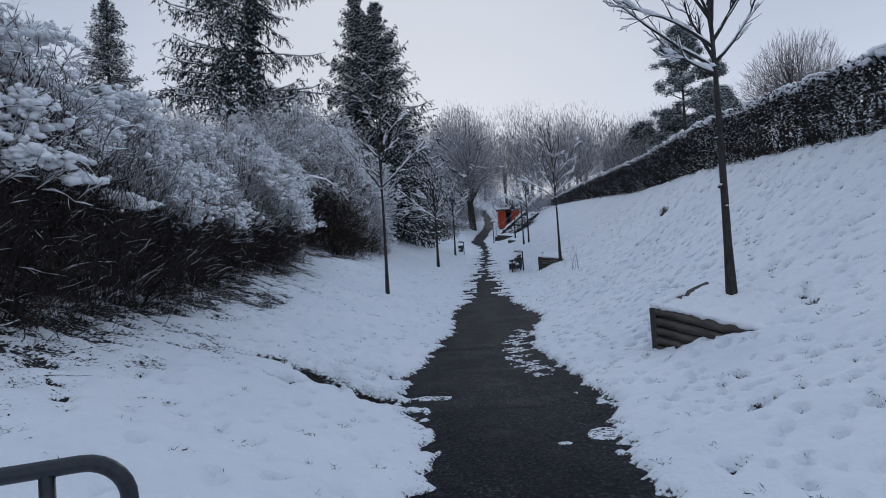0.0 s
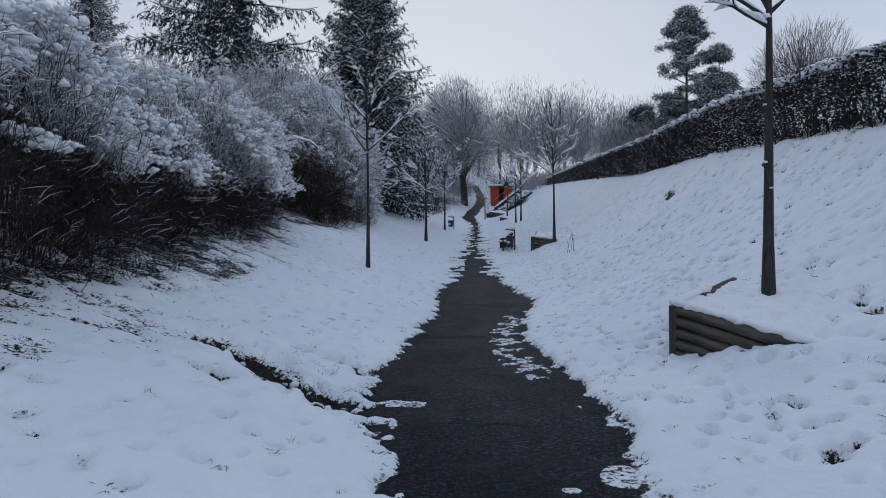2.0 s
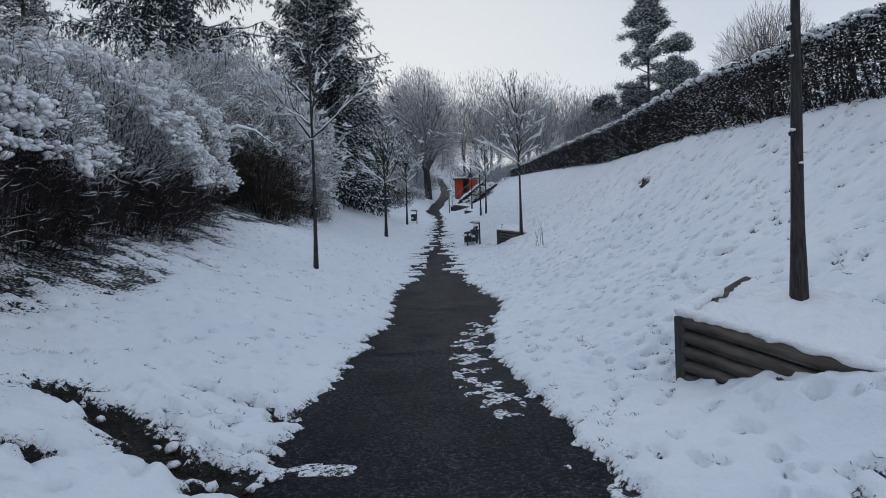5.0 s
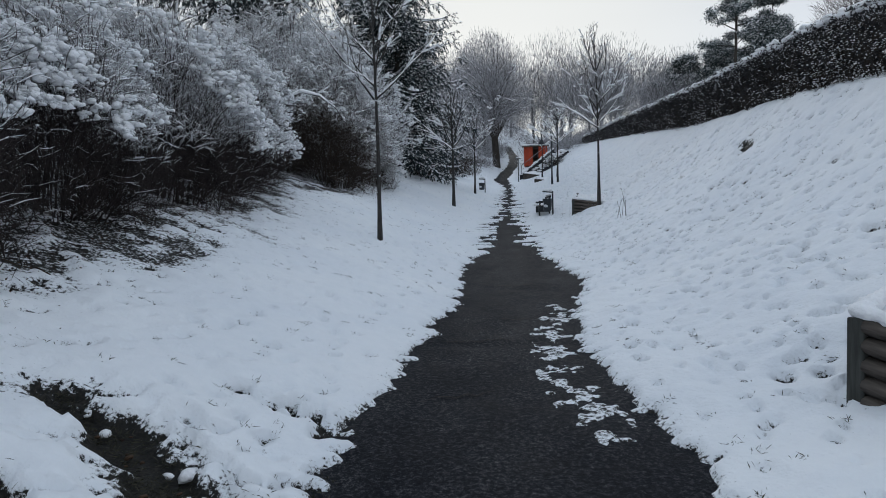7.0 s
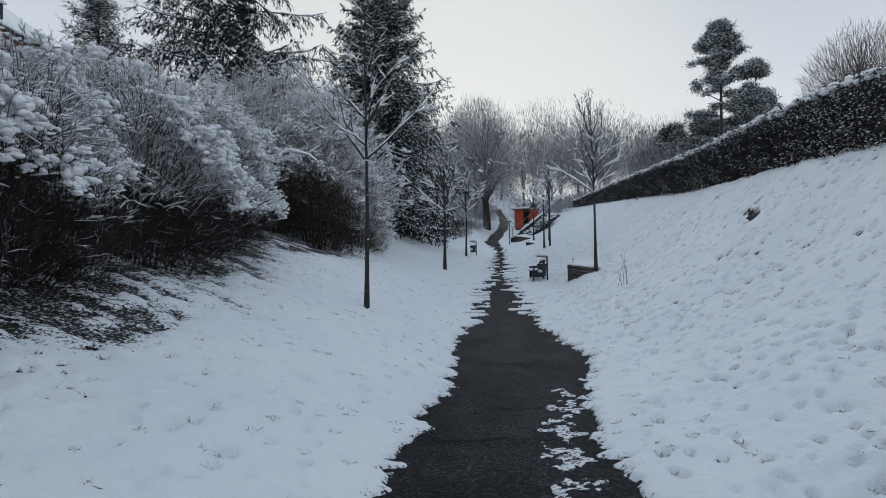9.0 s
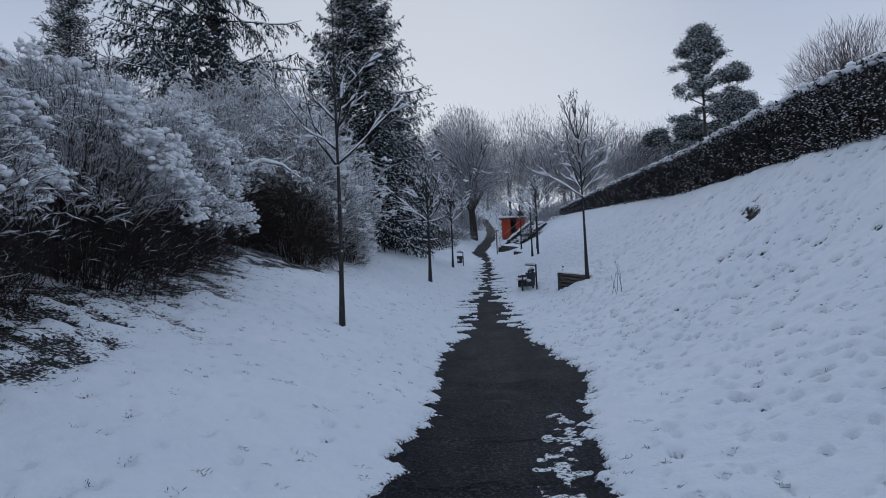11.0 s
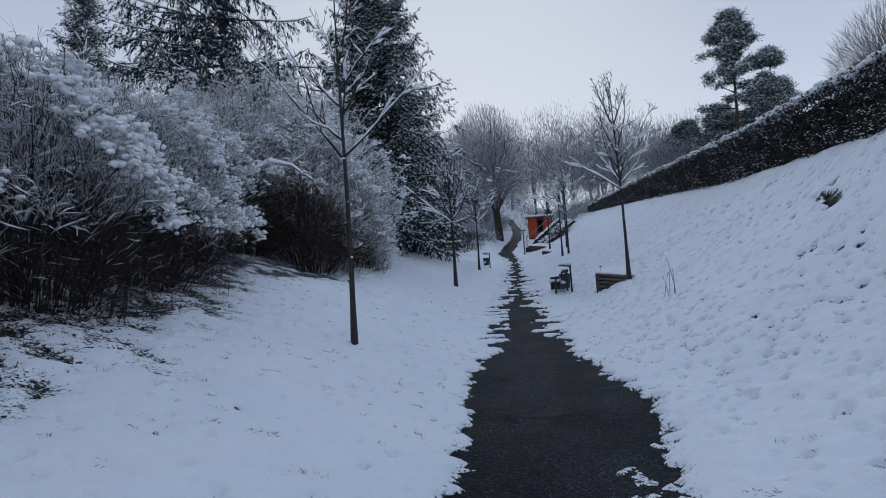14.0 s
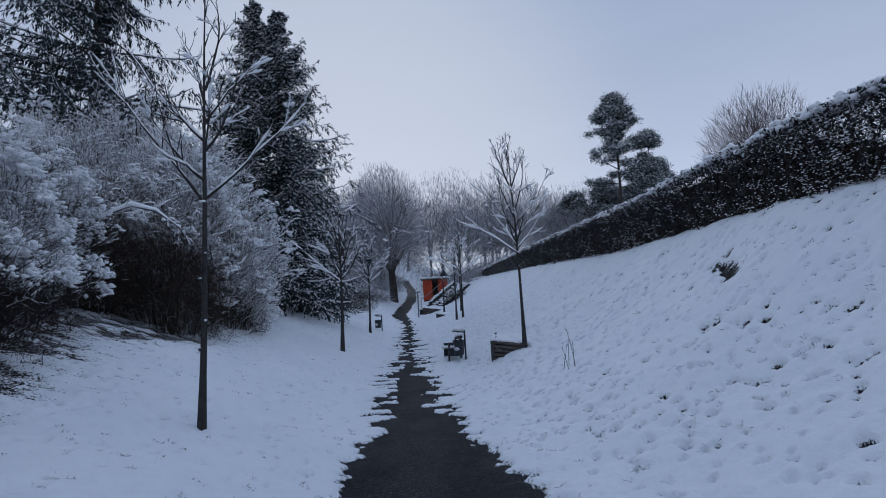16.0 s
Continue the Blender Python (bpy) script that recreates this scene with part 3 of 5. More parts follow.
def shrub(at, size, stems, twigs, fine, line, pillows, pillow, label, mat, name="bush", group="snowy bushes", up=0.4, dash=0.6, under=0.1, amount=0.010, lobe=0.2, reach=0.2):
    """A shrub grown to a lobed dome: arching stems, twigs and shoots that thicken towards its outside,
    snow along the twigs above the line and pillows of snow on its shoulders."""
    b = thing(name, at, label, "bush", group)
    size = np.array(size, float)

    def shell(n, inner):
        az, se = rng.uniform(0, 2 * np.pi, n), rng.uniform(0.02, 1, n) ** 0.9
        ce = np.sqrt(1 - se * se)
        d = np.stack([np.cos(az) * ce, np.sin(az) * ce, se], -1)
        swell = 1 + lobe * vnoise(d[:, 0] * 2.3 + at[0] * 1.7, d[:, 1] * 2.3 + d[:, 2] * 2.7 + at[1], 44) + 0.5 * lobe * vnoise(d[:, 0] * 5.3 + at[1], d[:, 1] * 5.3 - d[:, 2] * 4.1, 45)
        p = d * ((inner + (1 - inner) * rng.random(n) ** 0.6) * swell)[:, None] * size
        p[:, :2] *= (0.84 + 0.16 * smooth(se / 0.4))[:, None]
        p[:, 2] -= 0.34 * p[:, 0] * (1 - 0.6 * se)
        return p, d

    e, d = shell(stems, 0.7)
    o = e * np.array([0.35, 0.35, 0]) + rng.normal(0, 0.1, (stems, 3)) * np.array([1, 1, 0])
    o[:, 2] = -0.10 - 0.34 * o[:, 0]
    mid = o + (e - o) * np.array([0.3, 0.3, 0]) + np.stack([0 * d[:, 0], 0 * d[:, 0], e[:, 2] * 0.8 + 0.25], -1)
    t = np.linspace(0, 1, 8)[None, :, None]
    sp = (1 - t) ** 2 * o[:, None] + 2 * t * (1 - t) * mid[:, None] + t * t * e[:, None] + rng.normal(0, 0.02, (stems, 8, 3))
    sr = taper(stems, 8, (0.005 + 0.002 * size[2]) * rng.uniform(0.6, 1.3, stems), 0.35)
    s = Soup(); tubes(s, sp, sr, 4); s.part("woody_frame", mat, b)
    p, d = shell(twigs, 0.42)
    ln = reach * rng.uniform(1.0, 2.6, twigs)
    tp = grow(p - d * ln[:, None] * 0.5, d * (np.array([0.2, 0.2, 0.7]) + np.array([0.5, 0.5, 0]) * d[:, 2:]) + np.array([0, 0, 1.0]) * (up + 0.6 * (1 - d[:, 2:])) + rng.normal(0, 0.45, (twigs, 3)), ln, -0.04, 0.2, 4)
    tr = taper(twigs, 4, rng.uniform(0.003, 0.0055, twigs), 0.5)
    s = Soup(); tubes(s, tp, tr, 3)
    c = sprout(tp, tr, fine, 0.1, 1.0, 0.8, 0.55, ln, 0.05, 0.3)
    blades(s, c[0], c[1], c[2], np.full(len(c[0]), 0.0024))
    s.part("twig_mass", mat, b)
    s = Soup()
    high = (p[:, 2] + 0.3 * p[:, 0]) / size[2] + 0.16 * vnoise(p[:, 0] * 1.6 + at[0], p[:, 1] * 1.6 + at[1], 41)
    lit = rng.random(twigs) < np.where(high > line, dash, under)
    some = lit & (high > line)
    snow_on(s, tp[some], tr[some], amount, 3, 1.0)
    some = np.where(lit & (high <= line))[0]
    snow_on(s, tp[some, 1:], tr[some, 1:] * 0.5, 0.0035, 3, 1.0)
    own = np.repeat(high, fine)
    pick = np.where(rng.random(len(own)) < np.where(own > line, dash * 0.6, 0.0))[0]
    fp = grow(c[0][pick], c[1][pick], c[2][pick], 0.0, 0.05, 3)
    snow_on(s, fp, np.full(fp.shape[:2], 0.002), amount * 0.6, 3, 1.0)
    if pillows:
        q, d = shell(pillows * 9, 0.88)
        hh = (q[:, 2] + 0.3 * q[:, 0]) / size[2]
        heap = vnoise(q[:, 0] * 2.1 + at[0], q[:, 1] * 2.1 + q[:, 2] * 2.4 + at[1], 42)
        q, d = (a[np.argsort(-np.where(hh > line, heap + rng.normal(0, 0.2, len(q)), -9))[:pillows]] for a in (q, d))
        out = unit(d * np.array([1, 1, 0.0]) + 1e-6)
        big = pillow * rng.uniform(0.5, 1.3, pillows)
        m = 12
        off = rng.normal(0, 1.0, pillows * m)
        across = np.cross(np.repeat(out, m, 0), np.array([0, 0, 1.0])) * rng.normal(0, 0.7, (pillows * m, 1))
        big = np.repeat(big, m)
        cc = np.repeat(q, m, 0) + (np.repeat(out, m, 0) * off[:, None] * 1.2 + across) * big[:, None]
        cc[:, 2] += big * (0.35 * rng.normal(0, 1, len(cc)) - 0.45 * np.maximum(off, 0) ** 1.5)
        lumps(s, cc, big * rng.uniform(0.2, 0.72, len(cc)), 0.62, 0.24)
    s.part("snow", SNOW, b, "thick snow on the upper twigs")
    return b


def spruce(at, height, radius, label, levels=30, per=8, sprays=14, droop=1.0, name="spruce", first=0.06, snow=0.3, shape=0.85, gap=None):
    """A spruce: whorls of drooping boughs, hanging branchlets hung with needles, snow along their tops."""
    t = thing(name, at, label, "conifer", "conifers")
    s = Soup()
    h = np.linspace(0, 1, 8)
    tubes(s, np.stack([0 * h, 0 * h, h * height - 0.1], -1)[None], (0.014 * height * (1 - 0.93 * h) + 0.01)[None], 8)
    s.part("trunk", BARK_OLD, t)
    f = np.repeat(np.linspace(first, 0.985, levels), per) + rng.normal(0, 0.008, levels * per)
    n = len(f)
    az = rng.uniform(0, 360, n)
    ln = radius * np.maximum(1 - f, 0) ** shape * rng.uniform(0.62, 1.15, n) + 0.15
    if gap is not None:
        ln = gap(az, f, ln)
    p = grow(np.stack([0 * f, 0 * f, f * height], -1), polar(az, 12 + 25 * f - 22 * (1 - f)), ln, 0.015, 0.05, 7)
    p[:, :, 2] -= (np.linspace(0, 1, 7)[None] ** 1.5 * ln[:, None] * 0.16 * droop) - np.linspace(0, 1, 7)[None] ** 6 * ln[:, None] * 0.10
    r = taper(n, 7, 0.012 + 0.008 * ln, 0.25)
    s = Soup(); tubes(s, p, r, 4); s.part("bough_frame", BARK_OLD, t)
    a = sprout(p, r, sprays, 0.12, 1.0, 0.95, 0.22, ln + 0.4, -0.55 * droop, 0.5)
    bp = grow(a[0], a[1], a[2], -0.10 * droop, 0.12, 4)
    m = 18
    who = np.repeat(np.arange(len(bp)), m)
    u = rng.random(len(who)) * 2.98
    i = u.astype(int); fr = (u - i)[:, None]
    st = bp[who, i] * (1 - fr) + bp[who, i + 1] * fr
    along = unit(bp[who, i + 1] - bp[who, i])
    nl = (0.08 + 0.12 * a[2][who]) * rng.uniform(0.6, 1.3, len(who))
    s = Soup()
    blades(s, st, along * 0.9 + rng.normal(0, 0.45, st.shape) + np.array([0, 0, -0.35 * droop]), nl, nl * 0.08 + 0.006, 0.2)
    s.part("needle_foliage", NEEDLES, t)
    s = Soup()
    snow_on(s, p[:, 2:], r[:, 2:] * 0.5, 0.022, 3, 0.8, 1.9)
    pick = rng.random(len(who)) < snow
    level = along[pick] * np.array([1, 1, 0.35]) + rng.normal(0, 0.35, (pick.sum(), 3)) * np.array([1, 1, 0.25])
    blades(s, st[pick] + np.array([0, 0, 0.05]), level, nl[pick] * 0.8, nl[pick] * 0.14 + 0.01, 0.15)
    s.part("snow", SNOW, t, "snow lying on the boughs")
    return t


def pine(at, height, crown, label):
    """A tall pine: bare lower trunk, uneven boughs that end in flat pads of needles under a little snow."""
    t = thing("pine", at, label, "conifer", "pines on the hill")
    s = Soup(); h = np.linspace(0, 1, 8)
    tubes(s, np.stack([0.2 * np.sin(h * 3), 0 * h, h * height - 0.2], -1)[None], (0.22 * (1 - 0.85 * h))[None], 7)
    s.part("trunk", BARK_OLD, t)
    n = 40
    f = np.sort(rng.uniform(0.22, 0.97, n))
    wide = crown * np.interp(f, [0.2, 0.35, 0.55, 0.75, 1.0], [0.8, 1.1, 0.6, 0.72, 0.2]) * rng.uniform(0.55, 1.12, n)
    p = grow(np.stack([0.2 * np.sin(f * 3), 0 * f, f * height], -1), polar(np.arange(n) * 137.5 + rng.uniform(-25, 25, n), rng.uniform(0, 24, n) + 25 * (f > 0.85)), wide, 0.03, 0.08, 6)
    s = Soup(); tubes(s, p, taper(n, 6, 0.04 + 0.01 * wide, 0.3), 4); s.part("bough_frame", BARK_OLD, t)
    pads = np.concatenate([p[:, 3], p[:, 4], p[:, 5], np.array([[0.03, 0, height * 0.96], [0.0, 0, height]])])
    pads = np.repeat(pads, 2, 0) + rng.normal(0, 0.28, (2 * len(pads), 3)) * np.array([1, 1, 0.5])
    per = 120
    c = np.repeat(pads, per, 0) + rng.normal(0, 1, (len(pads) * per, 3)) * np.array([0.33, 0.33, 0.17])
    s = Soup(); blades(s, c, rng.normal(0, 1, c.shape) + np.array([0, 0, 0.25]), rng.uniform(0.25, 0.5, len(c)), np.full(len(c), 0.035)); s.part("needle_foliage", PINE_NEEDLES, t)
    pick = rng.random(len(c)) < 0.6
    s = Soup(); blades(s, c[pick] + np.array([0, 0, 0.10]), rng.normal(0, 1, (pick.sum(), 3)) * np.array([1, 1, 0.2]), np.full(pick.sum(), 0.26), np.full(pick.sum(), 0.045)); s.part("snow", SNOW, t, "light snow on the needles")
    return t


def crown_tree(height, r, clear, wide, limbs, twigs, reach, tilt=0.0):
    """A full-grown tree with an oval crown, base at the origin: trunk, limbs, branches, and twig starts, ways and lengths."""
    tp = grow(np.array([[0, 0, -0.3]]), np.array([[tilt * 0.1, 0, 1.0]]), np.array([height * 0.55]), 0.05, 0.03, 6)
    az, se = rng.uniform(0, 2 * np.pi, limbs), rng.uniform(0.05, 1, limbs)
    ce = np.sqrt(1 - se * se)
    body = np.array([wide, wide, (height - clear) * 0.62])
    mid = np.array([tilt, 0, clear + (height - clear) * 0.38])
    end = mid + np.stack([np.cos(az) * ce, np.sin(az) * ce, 1.15 * se - 0.15], -1) * body * 0.93
    start = tp[0, rng.integers(2, 6, limbs)]
    ctrl = start * 0.45 + end * 0.55 + np.array([0, 0, 0.12 * height]) * (1 - se)[:, None] - (end - start) * np.array([0.25, 0.25, 0])
    t = np.linspace(0, 1, 7)[None, :, None]
    lp = (1 - t) ** 2 * start[:, None] + 2 * t * (1 - t) * ctrl[:, None] + t * t * end[:, None] + rng.normal(0, 0.012 * height, (limbs, 7, 3)) * t
    b = sprout(lp, taper(limbs, 7, np.full(limbs, r * 0.3), 0.2), 7, 0.25, 1.0, 0.65, 0.3, np.linalg.norm(end - start, axis=-1), 0.12)
    bp = grow(b[0], b[1], b[2], 0.05, 0.12, 4)
    az, se = rng.uniform(0, 2 * np.pi, twigs), rng.uniform(-0.55, 1, twigs)
    ce = np.sqrt(1 - se * se)
    d = np.stack([np.cos(az) * ce, np.sin(az) * ce, se], -1)
    swell = 1 + 0.16 * vnoise(d[:, 0] * 2.4 + r * 90, d[:, 1] * 2.4 + d[:, 2] * 2.1, 46) + 0.10 * vnoise(d[:, 0] * 6, d[:, 1] * 6 + d[:, 2] * 5 + r * 70, 47)
    q = mid + d * body * (rng.random(twigs) ** 0.45 * swell)[:, None]
    way = d * 0.6 + np.array([0, 0, 0.75]) + rng.normal(0, 0.4, d.shape)
    return (tp, taper(1, 6, np.array([r]), 0.5)), (lp, taper(limbs, 7, np.full(limbs, r * 0.30), 0.15)), (bp, taper(len(bp), 4, np.full(len(bp), r * 0.075), 0.4)), (q, way, reach * rng.uniform(0.5, 1.4, twigs))


def bare_tree(at, height, r, label, clear, wide, limbs=26, twigs=9000, reach=0.7, mat=WOOD_FAR, snow=0.03, thin=0.008, tilt=0.0):
    t = thing("bare_tree", at, label, "tree", "full-grown bare trees")
    trunk, limb, branch, (q, way, ln) = crown_tree(height, r, clear, wide, limbs, twigs, reach, tilt)
    s = Soup(); tubes(s, *trunk, 10); s.part("trunk", BARK_OLD, t)
    s = Soup(); tubes(s, *limb, 6); s.part("limb_frame", BARK_OLD, t)
    s = Soup(); tubes(s, *branch, 3); blades(s, q, way, ln, np.full(len(q), thin)); s.part("twig_crown", mat, t)
    if snow:
        s = Soup(); snow_on(s, *limb, snow * 1.3, 4, 1.0); snow_on(s, *branch, snow, 3, 0.8)
        s.part("snow", SNOW, t, "snow along the limbs and twigs")
    return t


def on(x, y, dz=0.0):
    return (x, y, top(x, y) + dz)


# young trees along the path
young_tree((3.25, 9.73, 0.33), 5.6, 0.060, [(2.98, 168, 40, 1.75), (3.02, 12, 40, 1.6), (3.25, 200, 32, 1.3), (3.3, -18, 48, 1.4), (3.1, 95, 50, 1.3),
           (2.9, 183, 22, 1.0), (3.5, 60, 60, 1.3), (3.6, 140, 60, 1.3), (3.45, 255, 50, 1.2), (3.8, 20, 62, 1.2)], (0.06, 0), 0.026, 3,
           "slim bare young tree behind a timber planter, snow along its branches", True)
young_tree((-2.2, 19.0, 0.40), 6.3, 0.052, [(3.08, 172, 58, 2.5), (3.12, 8, 48, 1.9), (3.4, 200, 36, 1.4), (3.95, 184, 42, 1.5), (3.8, -12, 45, 1.4), (4.2, 30, 55, 1.4),
           (4.5, 150, 62, 1.3), (3.5, 280, 45, 1.3), (4.7, 5, 70, 1.3)], (0.02, 0), 0.034, 3,
           "slim bare young tree with thick snow lying on its upswept branches", True)
young_tree((4.06, 27.2, 1.58), 5.5, 0.05, [(2.3, 178, 33, 2.1), (2.4, 2, 40, 1.9), (2.6, 192, 50, 1.7), (2.7, -12, 50, 1.7), (2.9, 150, 55, 2.0), (3.0, 32, 58, 2.1), (3.3, 200, 60, 1.9),
           (3.4, -22, 62, 1.8), (3.8, 90, 70, 1.9), (2.5, 92, 45, 1.7), (2.5, 270, 45, 1.7), (4.0, 170, 70, 1.7), (4.2, 15, 70, 1.5)], (-0.05, 0), 0.036, 4,
           "young bare tree with a broad open crown beside a timber planter", True)
CROWN = [(2.45, 178, 35, 2.0), (2.5, 4, 38, 1.9), (2.6, 60, 45, 1.8), (2.6, 240, 42, 1.8), (2.8, 200, 55, 1.9), (2.9, -15, 55, 1.8), (3.2, 120, 62, 1.9), (3.3, 300, 60, 1.8), (3.6, 170, 70, 1.6), (3.7, 20, 70, 1.6)]
young_tree((-1.2, 32.5, top(-1.2, 32.5)), 5.4, 0.07, CROWN, (0, 0), 0.045, 4, "young bare tree, its whole crown powdered with snow")
for x, y, hh in ((-0.36, 42, 5.2), (5.0, 46, 5.6), (5.0, 56, 5.4), (5.6, 51, 5.0)):
    young_tree(on(x, y), hh, 0.06, CROWN, (0.03, 0), 0.05, 4, "distant young bare tree, its crown powdered with snow")

young_tree((-6.55, 19.0, float(soil(-6.55, 19))), 4.0, 0.03, [(1.9, 175, 50, 1.5), (2.0, 10, 50, 1.4), (2.2, 80, 60, 1.3), (2.3, 200, 65, 1.4), (2.5, -20, 62, 1.2), (2.6, 270, 55, 1.1), (2.9, 150, 68, 1.0)], (0.05, 0), 0.045, 2,
           "thin sapling among the bushes with lumps of snow", False)


def arched_branch():
    """A bowed stem that arches out over the brown bush under its snow."""
    b = thing("arched_sapling", (-7.2, 26.0, float(soil(-7.2, 26))), "thin sapling bowed into an arch by snow", "sapling")
    p = np.array([[(0, 0, 0), (0.1, -0.1, 0.9), (0.35, -0.15, 1.7), (0.85, -0.2, 2.25), (1.4, -0.2, 2.45), (2.0, -0.2, 2.3), (2.5, -0.1, 1.9), (2.85, 0.0, 1.35)]], float)
    s = Soup(); tubes(s, p, np.linspace(0.035, 0.012, 8)[None], 6); s.part("stem", BARK, b)
    a = sprout(p, taper(1, 8, np.array([0.03])), 22, 0.3, 1.0, 0.8, 0.2, np.array([3.5]), 0.1)
    q = grow(a[0], a[1], a[2], -0.03, 0.15, 5)
    s = Soup(); tubes(s, q, taper(len(q), 5, np.full(len(q), 0.007)), 3); s.part("twig_spray", BARK, b)
    s = Soup(); snow_on(s, p[:, 2:], np.linspace(0.03, 0.012, 6)[None], 0.05, 6, 1.0); snow_on(s, q, taper(len(q), 5, np.full(len(q), 0.007)), 0.02, 4, 0.9); s.part("snow", SNOW, b)
    return b


arched_branch()

# bushes on the other bank
FRONT = "dense leafless bush, snow piled on its top, dark bare stems below"
for x, y, hh, sx, sy, line in ((-4.95, 7.4, 2.8, 1.9, 1.8, 0.52), (-5.25, 10.2, 2.6, 1.9, 1.9, 0.52), (-5.45, 13.2, 2.45, 1.9, 2.0, 0.50), (-5.6, 16.3, 2.7, 1.9, 1.9, 0.48), (-6.1, 19.4, 3.0, 1.9, 1.9, 0.40), (-7.0, 22.6, 3.2, 2.0, 1.9, 0.28)):
    shrub((x, y, float(soil(x, y))), (sx, sy, hh), 150, 5400, 4, line, 300, 0.082, FRONT, TWIG_RED, dash=0.8, under=0.30, amount=0.010, lobe=0.24, reach=0.16)
for x, y, hh, sx in ((-5.25, 27.2, 3.1, 1.75), (-7.0, 26.6, 3.0, 1.6)):
    shrub((x, y, float(soil(x, y))), (sx, 1.6, hh), 120, 5200, 4, 0.84, 24, 0.08, "rounded brown leafless bush with a thin dusting of snow", TWIG, up=0.1, dash=0.4, under=0.16, amount=0.006, lobe=0.16, reach=0.18)
shrub((-4.7, 30.6, float(soil(-4.7, 30.6))), (1.7, 1.6, 3.5), 70, 2600, 4, 0.2, 110, 0.10, "leafless bush bowed down under snow", TWIG, dash=0.8, under=0.3, amount=0.014, reach=0.26)
TALL = "tall leafless shrub, every twig covered with snow"
size = 4.4
proto = shrub((-8.5, 8.2, float(soil(-8.5, 8.2))), (2.6, 2.6, size), 90, 5200, 3, 0.10, 460, 0.062, TALL, TWIG, "tall_shrub", "tall snowy shrubs", 0.7, 0.95, 0.5, 0.020, 0.28, 0.2)
for n, (x, y, hh) in enumerate(((-8.9, 15.6, 1.9), (-8.9, 19.8, 2.3), (-8.9, 29.2, 6.2), (-7.0, 31.4, 7.2), (-10.6, 26.4, 4.6), (-6.3, 34.6, 5.2), (-9.2, 24.0, 4.2), (-11.6, 21.0, 2.2), (-8.6, 34.5, 7.2))):
    q = hh / size
    copy_thing(proto, Matrix.Translation((x, y, float(soil(x, y)))) @ Matrix.Rotation(0.35 * n - 1.2, 4, "Z") @ Matrix.Diagonal((q, q, q, 1)))
proto = shrub((-13.5, 26.0, float(soil(-13.5, 26))), (2.8, 2.8, 3.6), 60, 2200, 4, 0.1, 120, 0.12, TALL, TWIG, "tall_shrub", "tall snowy shrubs", 0.6, 0.75, 0.4, 0.018, 0.25, 0.3)
for n, (x, y, hh) in enumerate(((-16.5, 32.0, 4.3), (-20.2, 33.0, 4.0), (-12.5, 30.5, 4.4))):
    q = hh / 3.6
    copy_thing(proto, Matrix.Translation((x, y, float(soil(x, y)))) @ Matrix.Rotation(0.4 * n + 0.3, 4, "Z") @ Matrix.Diagonal((q * 1.1, q * 1.1, q, 1)))
BROWN = "low brown leafless thicket at the foot of the spruces"
proto = shrub((-3.7, 41.8, float(soil(-3.7, 41.8))), (1.5, 2.0, 2.2), 60, 1800, 4, 0.7, 0, 0.06, BROWN, TWIG, "thicket", "brown thickets", 0.5, 0.4, 0.12, 0.012, 0.25, 0.22)
for n, (x, y, q) in enumerate(((-2.9, 46.0, 1.0), (-2.2, 51.5, 0.9), (-1.4, 58.0, 0.9), (6.6, 63.0, 0.55))):
    copy_thing(proto, Matrix.Translation((x, y, float(soil(x, y)))) @ Matrix.Rotation(0.5 * n + 0.4, 4, "Z") @ Matrix.Diagonal((q, q, q, 1)))

# conifers
def lopsided(az, f, ln):
    right = np.cos(np.radians(az)) > 0.2
    thin = right & (f > 0.30) & (np.floor(f * 60) % 3 > 0)
    return np.where(thin, ln * 0.12, ln)


spruce((-11.3, 36.0, float(soil(-11.3, 36.0))), 25.0, 7.2, "huge dark spruce with long drooping boughs, lightly snowed", 34, 9, 34, 1.5, snow=0.2, shape=0.7, gap=lopsided)
spruce((-5.9, 41.2, float(soil(-5.9, 41.2))), 15.9, 4.9, "dark pointed spruce with snow on its boughs", 34, 9, 20, 1.1, snow=0.24, shape=0.74)
spruce((-4.5, 40.2, float(soil(-4.5, 40.2))), 15.4, 4.8, "dark pointed spruce standing close to its neighbour", 34, 9, 20, 1.1, snow=0.24, shape=0.74)
spruce((-28.3, 51.0, float(soil(-28.3, 51.0))), 13.6, 3.8, "dense narrow conifer with clumps of snow", 28, 10, 16, 0.5, name="cypress", snow=0.16, shape=0.75)
pine((30.0, 80.0, 16.0), 15.0, 3.9, "tall pine on the hill dusted with snow")
pine((34.4, 80.5, 16.5), 9.8, 2.2, "smaller pine on the hill dusted with snow")
for x, y, z, hh in ((29, 95, 14.5, 7.5), (33, 92, 16, 7), (37, 88, 17, 7), (41, 95, 18, 8)):
    pine((x, y, z), hh, 3.6, "dark pine at the wood's edge")

# full-grown bare trees
bare_tree((1.95, 80.0, float(soil(1.95, 80))), 15.2, 0.48, "old broad-crowned tree beside the path, frosted with snow", 1.8, 5.2, 44, 40000, 0.7, WOOD_FAR, 0.06, 0.012, -0.7)
bare_tree((24.4, 45.0, float(soil(24.4, 45)) - 1.0), 7.0, 0.14, "bare bushy tree behind the hedge, its twigs fanned upwards", 0.5, 3.3, 70, 9000, 0.9, TWIG_BROWN_FAR, 0.0, 0.009)
bare_tree((-3.0, 62.0, float(soil(-3, 62))), 9.0, 0.2, "bare tree behind the spruces, frosted with snow", 1.6, 3.0, 20, 5000, 0.6, WOOD_FAR, 0.03, 0.009)


